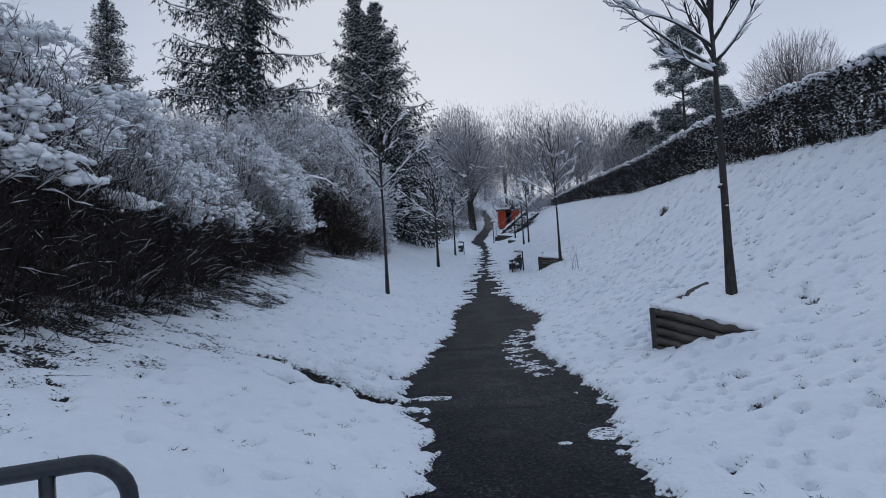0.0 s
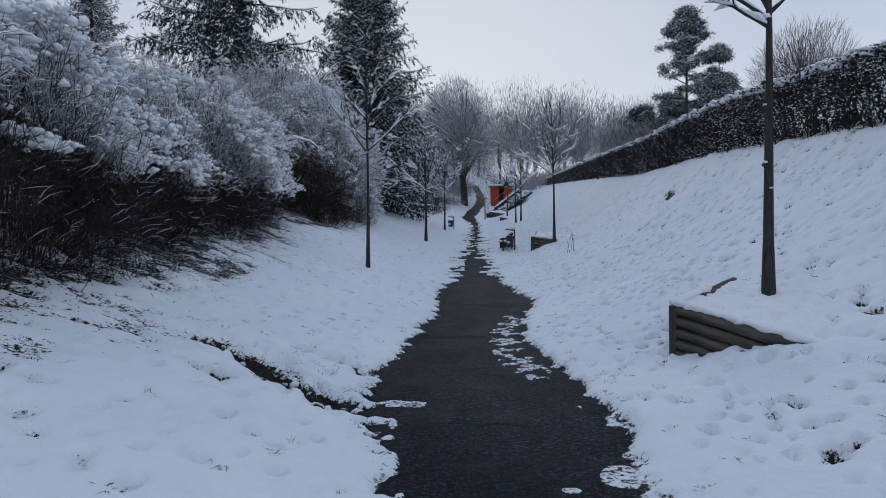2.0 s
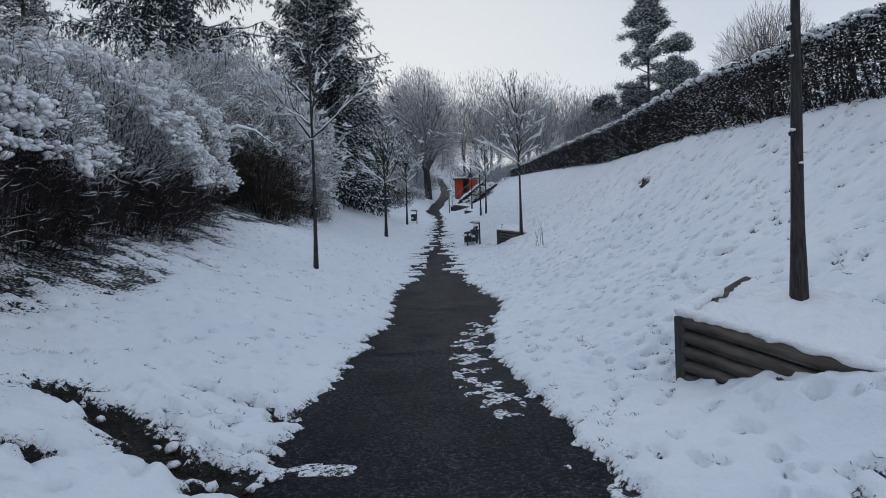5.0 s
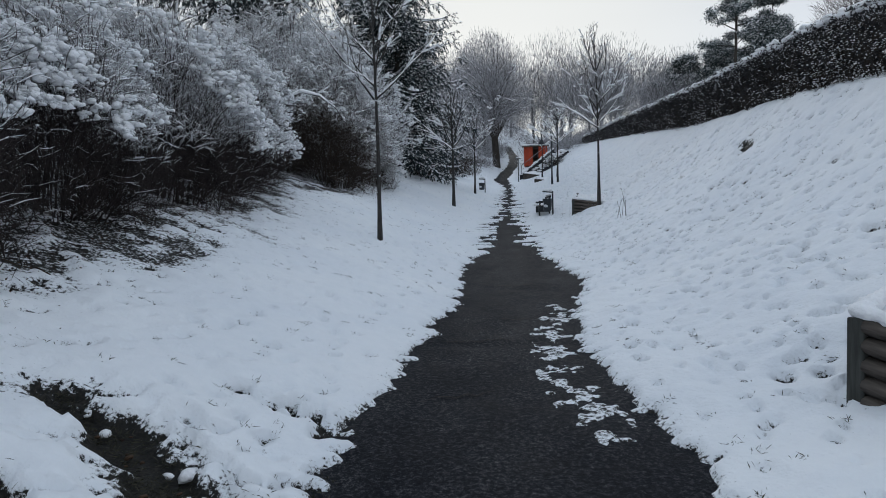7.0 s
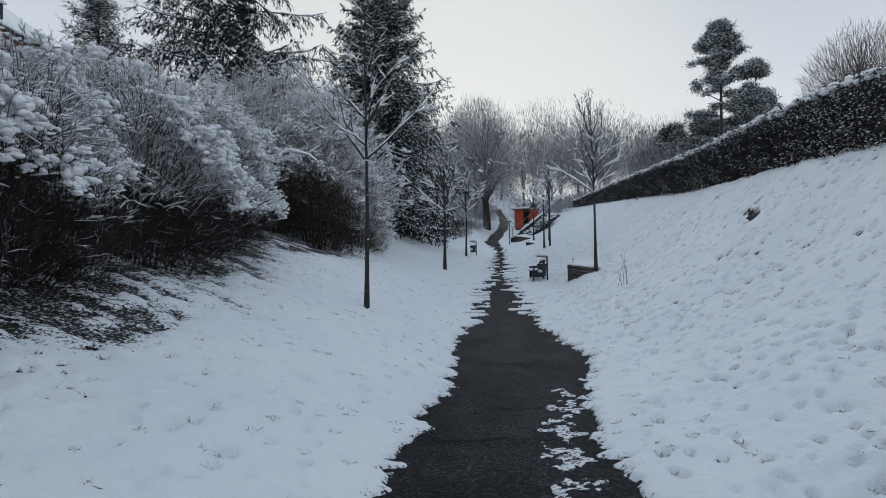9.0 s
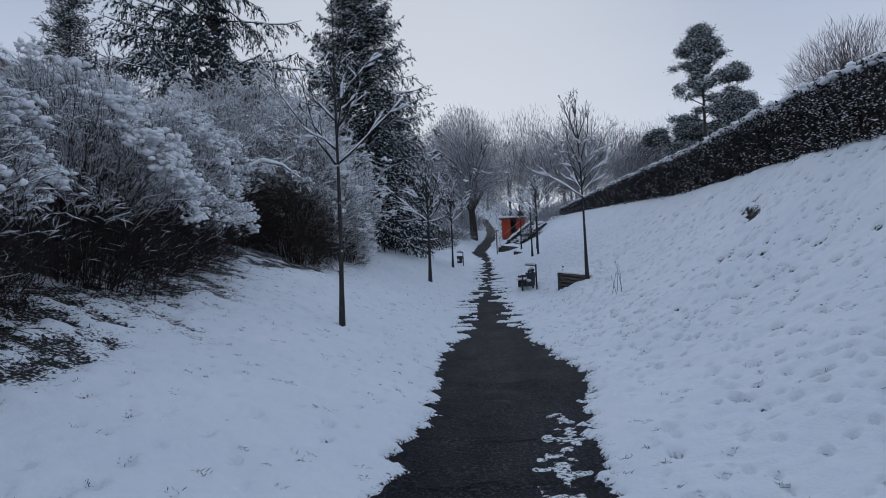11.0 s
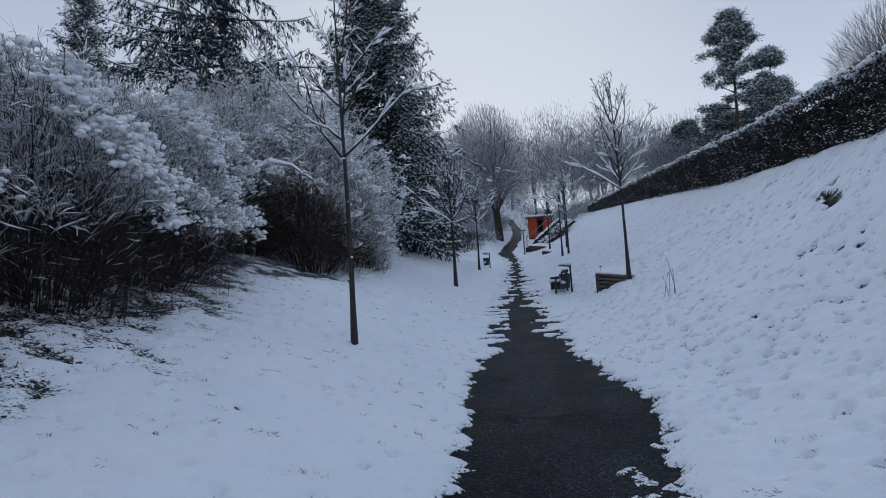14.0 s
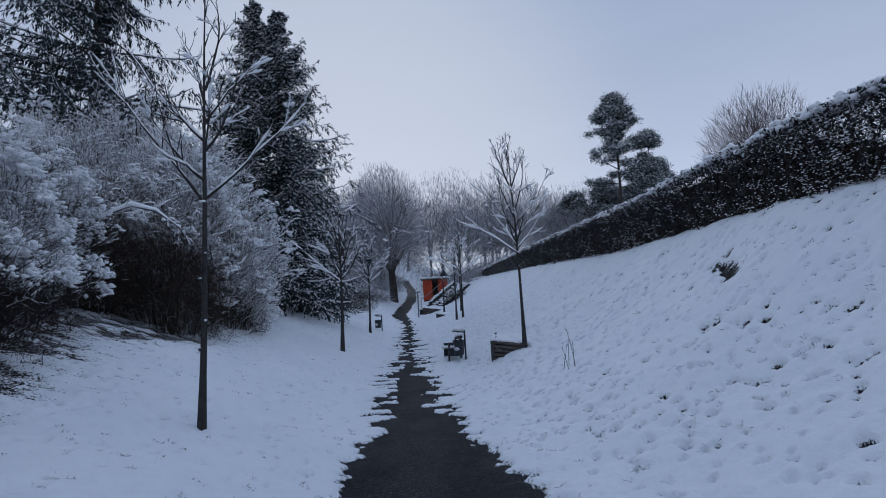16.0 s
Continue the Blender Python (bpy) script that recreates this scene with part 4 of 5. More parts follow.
def far_wood():
    """Frosted woodland on the slope that closes the valley, and the undergrowth at its edge."""
    s = Soup()
    for y, step, share, count in ((93, 4.0, 0.78, 2400), (104, 3.8, 0.95, 2600), (118, 3.8, 1.10, 2600)):
        for x in np.arange(-20, 50, step):
            x, yy = x + rng.normal(0, 1.2), y + rng.normal(0, 2.0)
            if abs(x - np.interp(yy, LY, LX) - 0.8) < (3.0 if yy < 100 else 1.6) * (yy < 113) or x > 0.44 * y:
                continue
            g = float(soil(x, yy))
            aim = 1.3 + (yy - 9.8) * np.interp(x / (yy - 9.8), [-0.2, 0.02, 0.12, 0.25, 0.5], [0.27, 0.285, 0.28, 0.265, 0.24])
            h = max((aim - g) * share * rng.uniform(0.86, 1.04), 4.5)
            trunk, limb, branch, (q, way, ln) = crown_tree(h, 0.018 * h, h * 0.18, max(2.6, 0.30 * h) * rng.uniform(0.85, 1.2), 14, count, 1.0)
            o = np.array([x, yy, g])
            tubes(s, trunk[0] + o, trunk[1], 5); tubes(s, limb[0] + o, limb[1], 3)
            blades(s, branch[0][:, 0] + o, branch[0][:, -1] - branch[0][:, 0], np.linalg.norm(branch[0][:, -1] - branch[0][:, 0], axis=-1), np.full(len(branch[0]), 0.03))
            blades(s, q + o, way, ln, np.full(len(q), 0.026))
    n = 0
    while n < 300:
        x, yy = rng.uniform(-14, 40), rng.uniform(74, 112)
        if abs(x - np.interp(yy, LY, LX) - 0.8) < 2.2 or (1.5 < x < 8.5 and yy < 80):
            continue
        n += 1
        m, w = 300, rng.uniform(1.0, 2.2)
        d = unit(rng.normal(0, 1, (m, 3)) * np.array([1, 1, 0.7]) + np.array([0, 0, 0.4]))
        p = d * rng.uniform(0.2, 1, (m, 1)) * w * np.array([1, 1, 1.2])
        p[:, 2] = np.abs(p[:, 2])
        blades(s, p + np.array([x, yy, float(soil(x, yy))]), d + np.array([0, 0, 0.6]) + rng.normal(0, 0.4, d.shape), rng.uniform(0.3, 0.9, m), np.full(m, 0.018))
    ob = s.part("woodland", WOOD_FAR)
    return tagged(ob, "frosted bare woodland on the far slope", "woodland", kind="stuff")


far_wood()


def hedge():
    """The clipped hedge along the top of the bank: stems, twigs, withered leaves, snow on top and in the twigs."""
    hd = thing("hedge", (0, 0, 0), "long clipped dark hedge along the bank, snow on its top", "hedge")
    # added dark sheet behind the twigs, the hedge's inner shade put into its colour
    ys = lines((17.5, 40, 0.12), (40, 73, 0.3))
    hx, hz = soft_interp(ys, HY, HX), soft_interp(ys, HY, HZ)
    ht = np.interp(ys, [6, 30, 45, 60, 73], [1.36, 1.62, 1.5, 1.25, 0.9])
    cut = np.interp(ys, [17.5, 20.5], [0.2, 1.0])
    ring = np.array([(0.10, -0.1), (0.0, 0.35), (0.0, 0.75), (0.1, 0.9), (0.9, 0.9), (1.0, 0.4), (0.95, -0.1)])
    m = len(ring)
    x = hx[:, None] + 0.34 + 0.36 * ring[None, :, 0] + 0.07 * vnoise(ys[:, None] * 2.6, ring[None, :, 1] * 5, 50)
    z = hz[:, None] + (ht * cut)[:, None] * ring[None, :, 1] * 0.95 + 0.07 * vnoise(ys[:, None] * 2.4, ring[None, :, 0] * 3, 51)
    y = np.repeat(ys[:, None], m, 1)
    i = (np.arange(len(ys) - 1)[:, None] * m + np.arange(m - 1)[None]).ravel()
    s = Soup(); s.add(np.stack([x, y, z], -1), np.stack([i, i + m, i + m + 1, i + 1], -1)); s.part("shade_core", CORE, hd)

    def along(n, lo=6, hi=73):
        yy = lo + (hi - lo) * rng.random(n) ** 1.5
        return yy, soft_interp(yy, HY, HX), soft_interp(yy, HY, HZ), np.interp(yy, [6, 30, 45, 60, 73], [1.36, 1.62, 1.5, 1.25, 0.9])

    n = 620
    yy, xx, zz, hh = along(n, 9, 60)
    tr = grow(np.stack([xx + rng.uniform(0.1, 0.75, n), yy, zz - 0.15], -1), np.stack([rng.normal(0, 0.12, n), rng.normal(0, 0.22, n), np.ones(n)], -1), hh + 0.05, 0.02, 0.09, 6)
    s = Soup(); tubes(s, tr, taper(n, 6, rng.uniform(0.012, 0.03, n), 0.4), 5); s.part("woody_frame", BARK, hd, "bare upright stems")
    n = 18000
    yy, xx, zz, hh = (np.concatenate(q) for q in zip(along(12000), along(6000, 8, 22)))
    st = np.stack([xx + rng.uniform(0.05, 0.5, n), yy, zz + hh * rng.uniform(0, 0.92, n)], -1)
    tw = grow(st, np.stack([-rng.uniform(-0.2, 1.0, n), rng.normal(0, 0.8, n), rng.uniform(-0.2, 1.1, n)], -1), rng.uniform(0.15, 0.42, n), 0.03, 0.18, 4)
    tw[..., 2] = np.minimum(tw[..., 2], (zz + hh * 1.02)[:, None])
    rad = taper(n, 4, rng.uniform(0.004, 0.007, n), 0.5)
    s = Soup(); tubes(s, tw, rad, 3); s.part("twig_crown", TWIG, hd)
    drift = vnoise(st[:, 1] * 1.4, st[:, 2] * 1.7, 55)
    lie = rng.random(n) < 0.32 + 0.25 * drift + 0.25 * ((st[:, 2] - zz) / hh > 0.8)
    s = Soup()
    for k in (1, 2, 3):
        lumps(s, tw[lie, k] + np.array([-0.02, 0, 0.008]), rng.uniform(0.008, 0.026, lie.sum()), 0.5, 0.15)
    n = 9000
    yy, xx, zz, hh = along(n)
    v = rng.random(n)
    wave = 0.05 * vnoise(yy * 1.7, v * 2, 52) + 0.03 * vnoise(yy * 5, v * 4, 56)
    lumps(s, np.stack([xx + 0.0 + 0.72 * v, yy, zz + hh + 0.02 + wave - 0.10 * (v < 0.06)], -1), rng.uniform(0.035, 0.095, n) * (1 + 0.4 * vnoise(yy * 2.5, v * 3, 53)), 0.62, 0.12)
    s.part("snow", SNOW, hd, "thick snow along the hedge top")
    n = 42000
    yy, xx, zz, hh = along(n)
    v = rng.random(n) ** 0.62
    ok = (vnoise(yy * 2.3, v * 4.5, 57) + 0.5 * vnoise(yy * 6, v * 11, 58) + 1.1 * (v - 0.45) > -0.45) & ((yy > 19) | (v > 0.55) | (rng.random(n) < 0.6))
    yy, xx, zz, hh, v = yy[ok], xx[ok], zz[ok], hh[ok], v[ok]
    n = len(yy)
    st = np.stack([xx + rng.uniform(-0.05, 0.28, n), yy, zz + hh * v], -1)
    s = Soup(); blades(s, st, np.stack([-rng.uniform(0, 1, n), rng.normal(0, 0.8, n), rng.normal(-0.1, 0.6, n)], -1), rng.uniform(0.05, 0.11, n), rng.uniform(0.014, 0.03, n)); s.part("leaf_cover", LEAF, hd, "withered dark leaves")
    return hd


hedge()

# ---- timber, bench, lamp, hut, house ----
def box(bm, size, m, bevel=0.0, segments=2):
    r = bmesh.ops.create_cube(bm, size=1.0, matrix=m @ Matrix.Diagonal((*size, 1)))
    if bevel:
        edges = list({e for v in r["verts"] for e in v.link_edges})
        bmesh.ops.bevel(bm, geom=edges, offset=bevel, segments=segments, affect="EDGES", profile=0.5)
    return bm


def boxed(name, size, m, mat, parent, bevel=0.004, label=""):
    bm = bmesh.new()
    box(bm, size, m, bevel)
    return part(name, bm, mat, parent, label)


def rod(name, points, radius, mat, parent, sides=10, label=""):
    s = Soup()
    p = np.array(points, float)[None]
    r = np.full((1, len(points)), radius) if np.isscalar(radius) else np.array(radius, float)[None]
    p = np.concatenate([p[:, :1], p, p[:, -1:]], 1)
    r = np.concatenate([r[:, :1] * 0.02, r, r[:, -1:] * 0.02], 1)
    p[:, 0] += (p[:, 1] - p[:, 2]) * 1e-3
    p[:, -1] += (p[:, -2] - p[:, -3]) * 1e-3
    tubes(s, p, r, sides)
    return s.part(name, mat, parent, label)


def planter():
    """Two wings of half-round boards from a corner post, holding snowy soil. Origin at the post's foot."""
    pl = thing("timber_planter", (2.32, 9.83, -0.34), "weathered timber retaining planter capped with snow", "planter", "timber planters on the bank")
    bm = bmesh.new(); box(bm, (0.105, 0.105, 0.80), pose(0, 0, 0.24, 0, 0, 26), 0.012, 3); part("post", bm, POST_WOOD, pl, "square grey-green corner post")
    for n, (ex, ey, dz, rows) in enumerate(((0.72, -1.47, -0.25, 6), (0.98, 0.77, 0.24, 3))):
        ln, yaw = math.hypot(ex, ey), math.degrees(math.atan2(ey, ex))
        tilt = -math.degrees(math.atan2(dz, ln))
        for i in range(rows):
            log = Soup()
            u = np.linspace(0, (1.0, 0.98, 0.94, 0.84, 0.7, 0.5)[i], 14)
            c = np.stack([0.04 + ln * u, 0.004 * np.sin(u * 9 + i * 3), 0.003 * np.sin(u * 6 + i * 2)], -1)[None]
            rr = (0.060 + 0.002 * np.sin(u * 11 + i * 5))[None]
            rr = np.concatenate([rr[:, :1] * 0.05, rr, rr[:, -1:] * 0.05], 1)
            tubes(log, np.concatenate([c[:, :1] - np.array([1e-3, 0, 0]), c, c[:, -1:] + np.array([1e-3, 0, 0])], 1), rr, 12, 1.0)
            log.part("board", WOOD, pl).matrix_basis = pose(0, 0, 0.60 - 0.119 * i, 0, tilt, yaw)
        s = Soup()
        t = np.linspace(-0.05, 1.02 if n == 0 else 0.6, 50)
        c = np.stack([ex * t, ey * t, 0.66 + dz * t + 0.02], -1)[None]
        w = 0.058 + 0.016 * vnoise(t * 11, t * 0, 62) + 0.014 * vnoise(t * 27, t * 0, 63)
        tubes(s, c, (w * smooth(t / 0.04 + 1.4) * smooth((t[-1] - t) / 0.06 + 0.1))[None], 8, 0.7)
        s.part("snow_cap", SNOW, pl)
    g = np.linspace(0, 1, 70)
    u, v = np.meshgrid(g, g)
    rim = 0.22 * smooth((u - 0.55) / 0.45) * smooth(v / 0.3) + 0.16 * smooth((v - 0.7) / 0.3) * smooth(u / 0.3)
    corners = [np.array(c) for c in ((0, 0, 0.655), (0.76, -1.5, 0.42), (2.0, -0.55, 0.93), (1.02, 0.82, 0.90))]
    p = sum(w[..., None] * c for w, c in zip(((1 - u) * (1 - v), u * (1 - v), u * v, (1 - u) * v), corners))
    p[..., 2] += -rim + 0.03 * vnoise(p[..., 0] * 4, p[..., 1] * 4, 60) + 0.02 * vnoise(p[..., 0] * 9, p[..., 1] * 9, 61) + 0.012 * vnoise(p[..., 0] * 19, p[..., 1] * 19, 64) - 0.07 * dents(p[..., 0], p[..., 1], 0.24, 0.7, 0.03, 0.06, 70)
    i = (np.arange(69)[:, None] * 70 + np.arange(69)[None]).ravel()
    s = Soup(); s.add(p, np.stack([i, i + 1, i + 71, i + 70], -1)); s.part("snow_fill", SNOW, pl)
    return pl


first = planter()
for x, y, z, turn, q in ((3.29, 27.86, 0.84, 36, 0.98), (4.45, 44.6, 2.05, 38, 0.95), (4.2, 53.5, 3.1, 40, 0.9), (3.75, 60.0, 4.0, 40, 0.9)):
    copy_thing(first, Matrix.Translation((x, y, z)) @ Matrix.Rotation(radians(turn), 4, "Z") @ Matrix.Diagonal((q, q, q, 1)))


def bench(x, y):
    z = top(x, y) - 0.04
    b = thing("park_bench", (x, y, z), "dark slatted park bench facing the path, snow on its seat", "bench")
    for yy in (0.12, 1.45):
        for xx, hh in ((-0.2, 0.42), (0.2, 0.82)):
            boxed("leg", (0.06, 0.06, hh), pose(xx, yy, hh / 2), METAL, b)
        boxed("end_panel", (0.44, 0.035, 0.40), pose(0.0, yy - 0.05 + 0.08 * (yy > 1), 0.40), METAL, b, 0.01)
        boxed("armrest", (0.46, 0.06, 0.05), pose(0, yy, 0.62), METAL, b, 0.012)
        boxed("seat_bearer", (0.46, 0.05, 0.06), pose(0, yy, 0.40), METAL, b)
    for i in range(4):
        boxed("seat_slat", (0.095, 1.6, 0.04), pose(-0.17 + 0.115 * i, 0.78, 0.45), WOOD, b, 0.01)
    for i in range(3):
        boxed("back_slat", (0.035, 1.6, 0.10), pose(0.21 + 0.015 * i, 0.78, 0.56 + 0.125 * i), WOOD, b, 0.01)
    s = Soup()
    n = 160
    lumps(s, np.stack([rng.uniform(-0.2, 0.16, n), rng.uniform(0.02, 1.54, n), np.full(n, 0.50)], -1), rng.uniform(0.06, 0.10, n), 0.6, 0.1)
    n = 60
    lumps(s, np.stack([rng.normal(0.24, 0.01, n), np.linspace(0, 1.56, n), np.full(n, 0.885)], -1), rng.uniform(0.04, 0.06, n), 0.7, 0.1)
    s.part("snow", SNOW, b, "thick snow on seat and backrest")
    return b


def litter_bin(x, y, q=1.0, label="dark metal litter bin with a snow cap and pale bag"):
    z = top(x, y) - 0.05
    b = thing("litter_bin", (x, y, z), label, "litter bin", "litter bins")
    rod("post", [(0.16, 0, 0), (0.16, 0, 0.5), (0.16, 0, 1.0 * q)], 0.03, METAL, b)
    prof = [(0.145, 0.22), (0.16, 0.26), (0.175, 0.5), (0.185, 0.68), (0.195, 0.70), (0.175, 0.70), (0.165, 0.5), (0.15, 0.27)]
    s = Soup()
    a = np.arange(20) * 2 * np.pi / 20
    ring = np.array([[(r * math.cos(t) - 0.05, r * math.sin(t), h * q) for t in a] for r, h in prof])
    i, j = np.arange(20), (np.arange(20) + 1) % 20
    base = (np.arange(len(prof) - 1) * 20)[:, None]
    s.add(ring, np.stack([base + i, base + j, base + 20 + j, base + 20 + i], -1).reshape(-1, 4))
    s.part("basket", METAL, b)
    s = Soup(); lumps(s, np.array([[-0.05, 0, 0.6 * q], [-0.12, -0.12, 0.42 * q], [-0.16, -0.04, 0.5 * q]]), np.array([0.15, 0.10, 0.09]), 1.0, 0.1); s.part("bag", WHITE_PAINT, b, "pale bin bag")
    boxed("lid", (0.40, 0.36, 0.025), pose(-0.03, 0, 0.96 * q, 0, 8, 0), METAL, b, 0.008)
    s = Soup(); lumps(s, np.array([[-0.03, 0, 1.02 * q], [-0.1, 0.06, 1.02 * q], [0.05, -0.05, 1.03 * q]]), np.array([0.17, 0.13, 0.14]), 0.55, 0.08); s.part("snow_cap", SNOW, b)
    return b


def lamp_post(x, y, h):
    z = top(x, y) - 0.05
    l = thing("street_lamp", (x, y, z), "dark steel lamp post with a curved arm and bell shade", "street lamp")
    rod("base", [(0, 0, 0), (0, 0, 0.3), (0, 0, 0.7)], [0.075, 0.07, 0.055], METAL, l)
    rod("pole", [(0, 0, 0.6), (0, 0, h * 0.5), (0, 0, h - 0.45)], [0.05, 0.045, 0.04], METAL, l)
    rod("arm", [(-0.32 + 0.32 * math.cos(a), 0, h - 0.45 + 0.42 * math.sin(a)) for a in np.linspace(0, math.pi, 12)] + [(-0.64, 0, h - 0.62)], 0.025, METAL, l)
    rod("shade", [(-0.64, 0, h - 0.58), (-0.64, 0, h - 0.68), (-0.64, 0, h - 0.82), (-0.64, 0, h - 0.95)], [0.05, 0.11, 0.15, 0.24], METAL, l, 14)
    rod("collar", [(0, 0, h - 0.5), (0, 0, h - 0.45), (0, 0, h - 0.4)], 0.055, METAL, l)
    s = Soup(); lumps(s, np.array([[0.0, 0, h - 0.36], [-0.64, 0, h - 0.66]]), np.array([0.08, 0.12]), 0.6, 0.1); s.part("snow", SNOW, l)
    return l


def bollard(x, y, h):
    z = top(x, y) - 0.05
    b = thing("lamp_bollard", (x, y, z), "slim pale grey path light with a flat snowy cap", "path light")
    rod("pole", [(0, 0, 0), (0, 0, h * 0.5), (0, 0, h)], 0.05, GREY_METAL, b)
    boxed("cap", (0.42, 0.42, 0.06), pose(0, 0, h + 0.02), GREY_METAL, b, 0.015)
    s = Soup(); lumps(s, np.array([[0, 0, h + 0.09], [0.08, 0.05, h + 0.08], [-0.1, -0.04, h + 0.08]]), np.array([0.2, 0.15, 0.15]), 0.4, 0.08); s.part("snow_cap", SNOW, b)
    return b


bench(2.55, 30.6)
litter_bin(2.66, 30.15)
litter_bin(0.1, 45.0, 0.9, "dark litter bin at the path's edge with a snow cap")
lamp_post(4.66, 46.2, 3.6)
bollard(3.2, 58.0, 2.0)


def stairs():
    """Outdoor steps climbing the bank to the hut, with a dark side wall and a rail."""
    st = thing("outdoor_stairs", (3.6, 61.0, 4.15), "snowy outdoor steps with a dark concrete side wall and handrail", "stairs")
    run, rise = 8.0, 3.0
    yaw = math.degrees(math.atan2(7.0, 3.7))
    bm = bmesh.new()
    vs = [bm.verts.new(c) for c in ((0, -0.12, -0.6), (run, -0.12, rise - 0.9), (run, -0.12, rise + 0.35), (0, -0.12, 0.35))]
    f = bm.faces.new(vs)
    r = bmesh.ops.extrude_face_region(bm, geom=[f])
    bmesh.ops.translate(bm, vec=(0, 0.24, 0), verts=[g for g in r["geom"] if isinstance(g, bmesh.types.BMVert)])
    bmesh.ops.recalc_face_normals(bm, faces=bm.faces)
    bmesh.ops.transform(bm, matrix=pose(0, 0, 0, 0, 0, yaw), verts=bm.verts)
    part("side_wall", bm, CONCRETE, st)
    turn = pose(0, 0, 0, 0, 0, yaw)
    for i in range(16):
        boxed("step", (0.52, 1.5, 0.19), turn @ pose(i * 0.5 + 0.25, -0.9, i * rise / 16 + 0.06), CONCRETE, st, 0.01)
    rod("handrail", [tuple(turn @ Vector((t * run, 0, rise * t + 1.15))) for t in (0, 0.25, 0.5, 0.75, 1)], 0.025, GREY_METAL, st)
    for t in (0.02, 0.26, 0.5, 0.74, 0.98):
        rod("rail_post", [tuple(turn @ Vector((t * run, 0, rise * t + h))) for h in (0.2, 0.7, 1.15)], 0.02, GREY_METAL, st)
    s = Soup(); n = 120; t = rng.random(n)
    lumps(s, np.array([turn @ Vector((a * run, rng.normal(0, 0.05), rise * a + 0.38)) for a in t]), rng.uniform(0.09, 0.15, n), 0.5, 0.1)
    lumps(s, np.array([turn @ Vector((a * run, -rng.uniform(0.3, 1.5), rise * a + 0.12)) for a in t]), rng.uniform(0.15, 0.28, n), 0.4, 0.1)
    s.part("snow", SNOW, st)
    return st


def hut(x, y, z):
    h = thing("red_hut", (x, y, z), "small red boarded hut with a dark doorway and snowy roof", "hut", rz=-6)
    for xx, w in ((-0.72, 0.85), (0.72, 0.85)):
        for i in range(6):
            boxed("board", (w / 6 - 0.012, 0.05, 2.0), pose(xx - w / 2 + w * (i + 0.5) / 6, 0, 1.0), RED_WALL, h, 0.006)
    for xx in (-1.16, 1.16):
        boxed("side_wall", (0.08, 1.8, 2.0), pose(xx, 0.9, 1.0), RED_WALL, h)
    boxed("back_wall", (2.3, 0.08, 2.0), pose(0, 1.8, 1.0), WOOD, h)
    boxed("lintel", (0.62, 0.06, 0.25), pose(0, 0.0, 1.88), WOOD, h)
    boxed("roof", (2.8, 2.4, 0.08), pose(0, 0.9, 2.08, 4, 0, 0), WOOD, h, 0.01)
    s = Soup(); n = 200
    lumps(s, np.stack([rng.uniform(-1.35, 1.35, n), rng.uniform(-0.25, 2.05, n), np.full(n, 2.16)], -1) + np.array([0, 0, 0.0]), rng.uniform(0.14, 0.22, n), 0.5, 0.08)
    s.part("roof_snow", SNOW, h, "smooth snow on the roof")
    return h


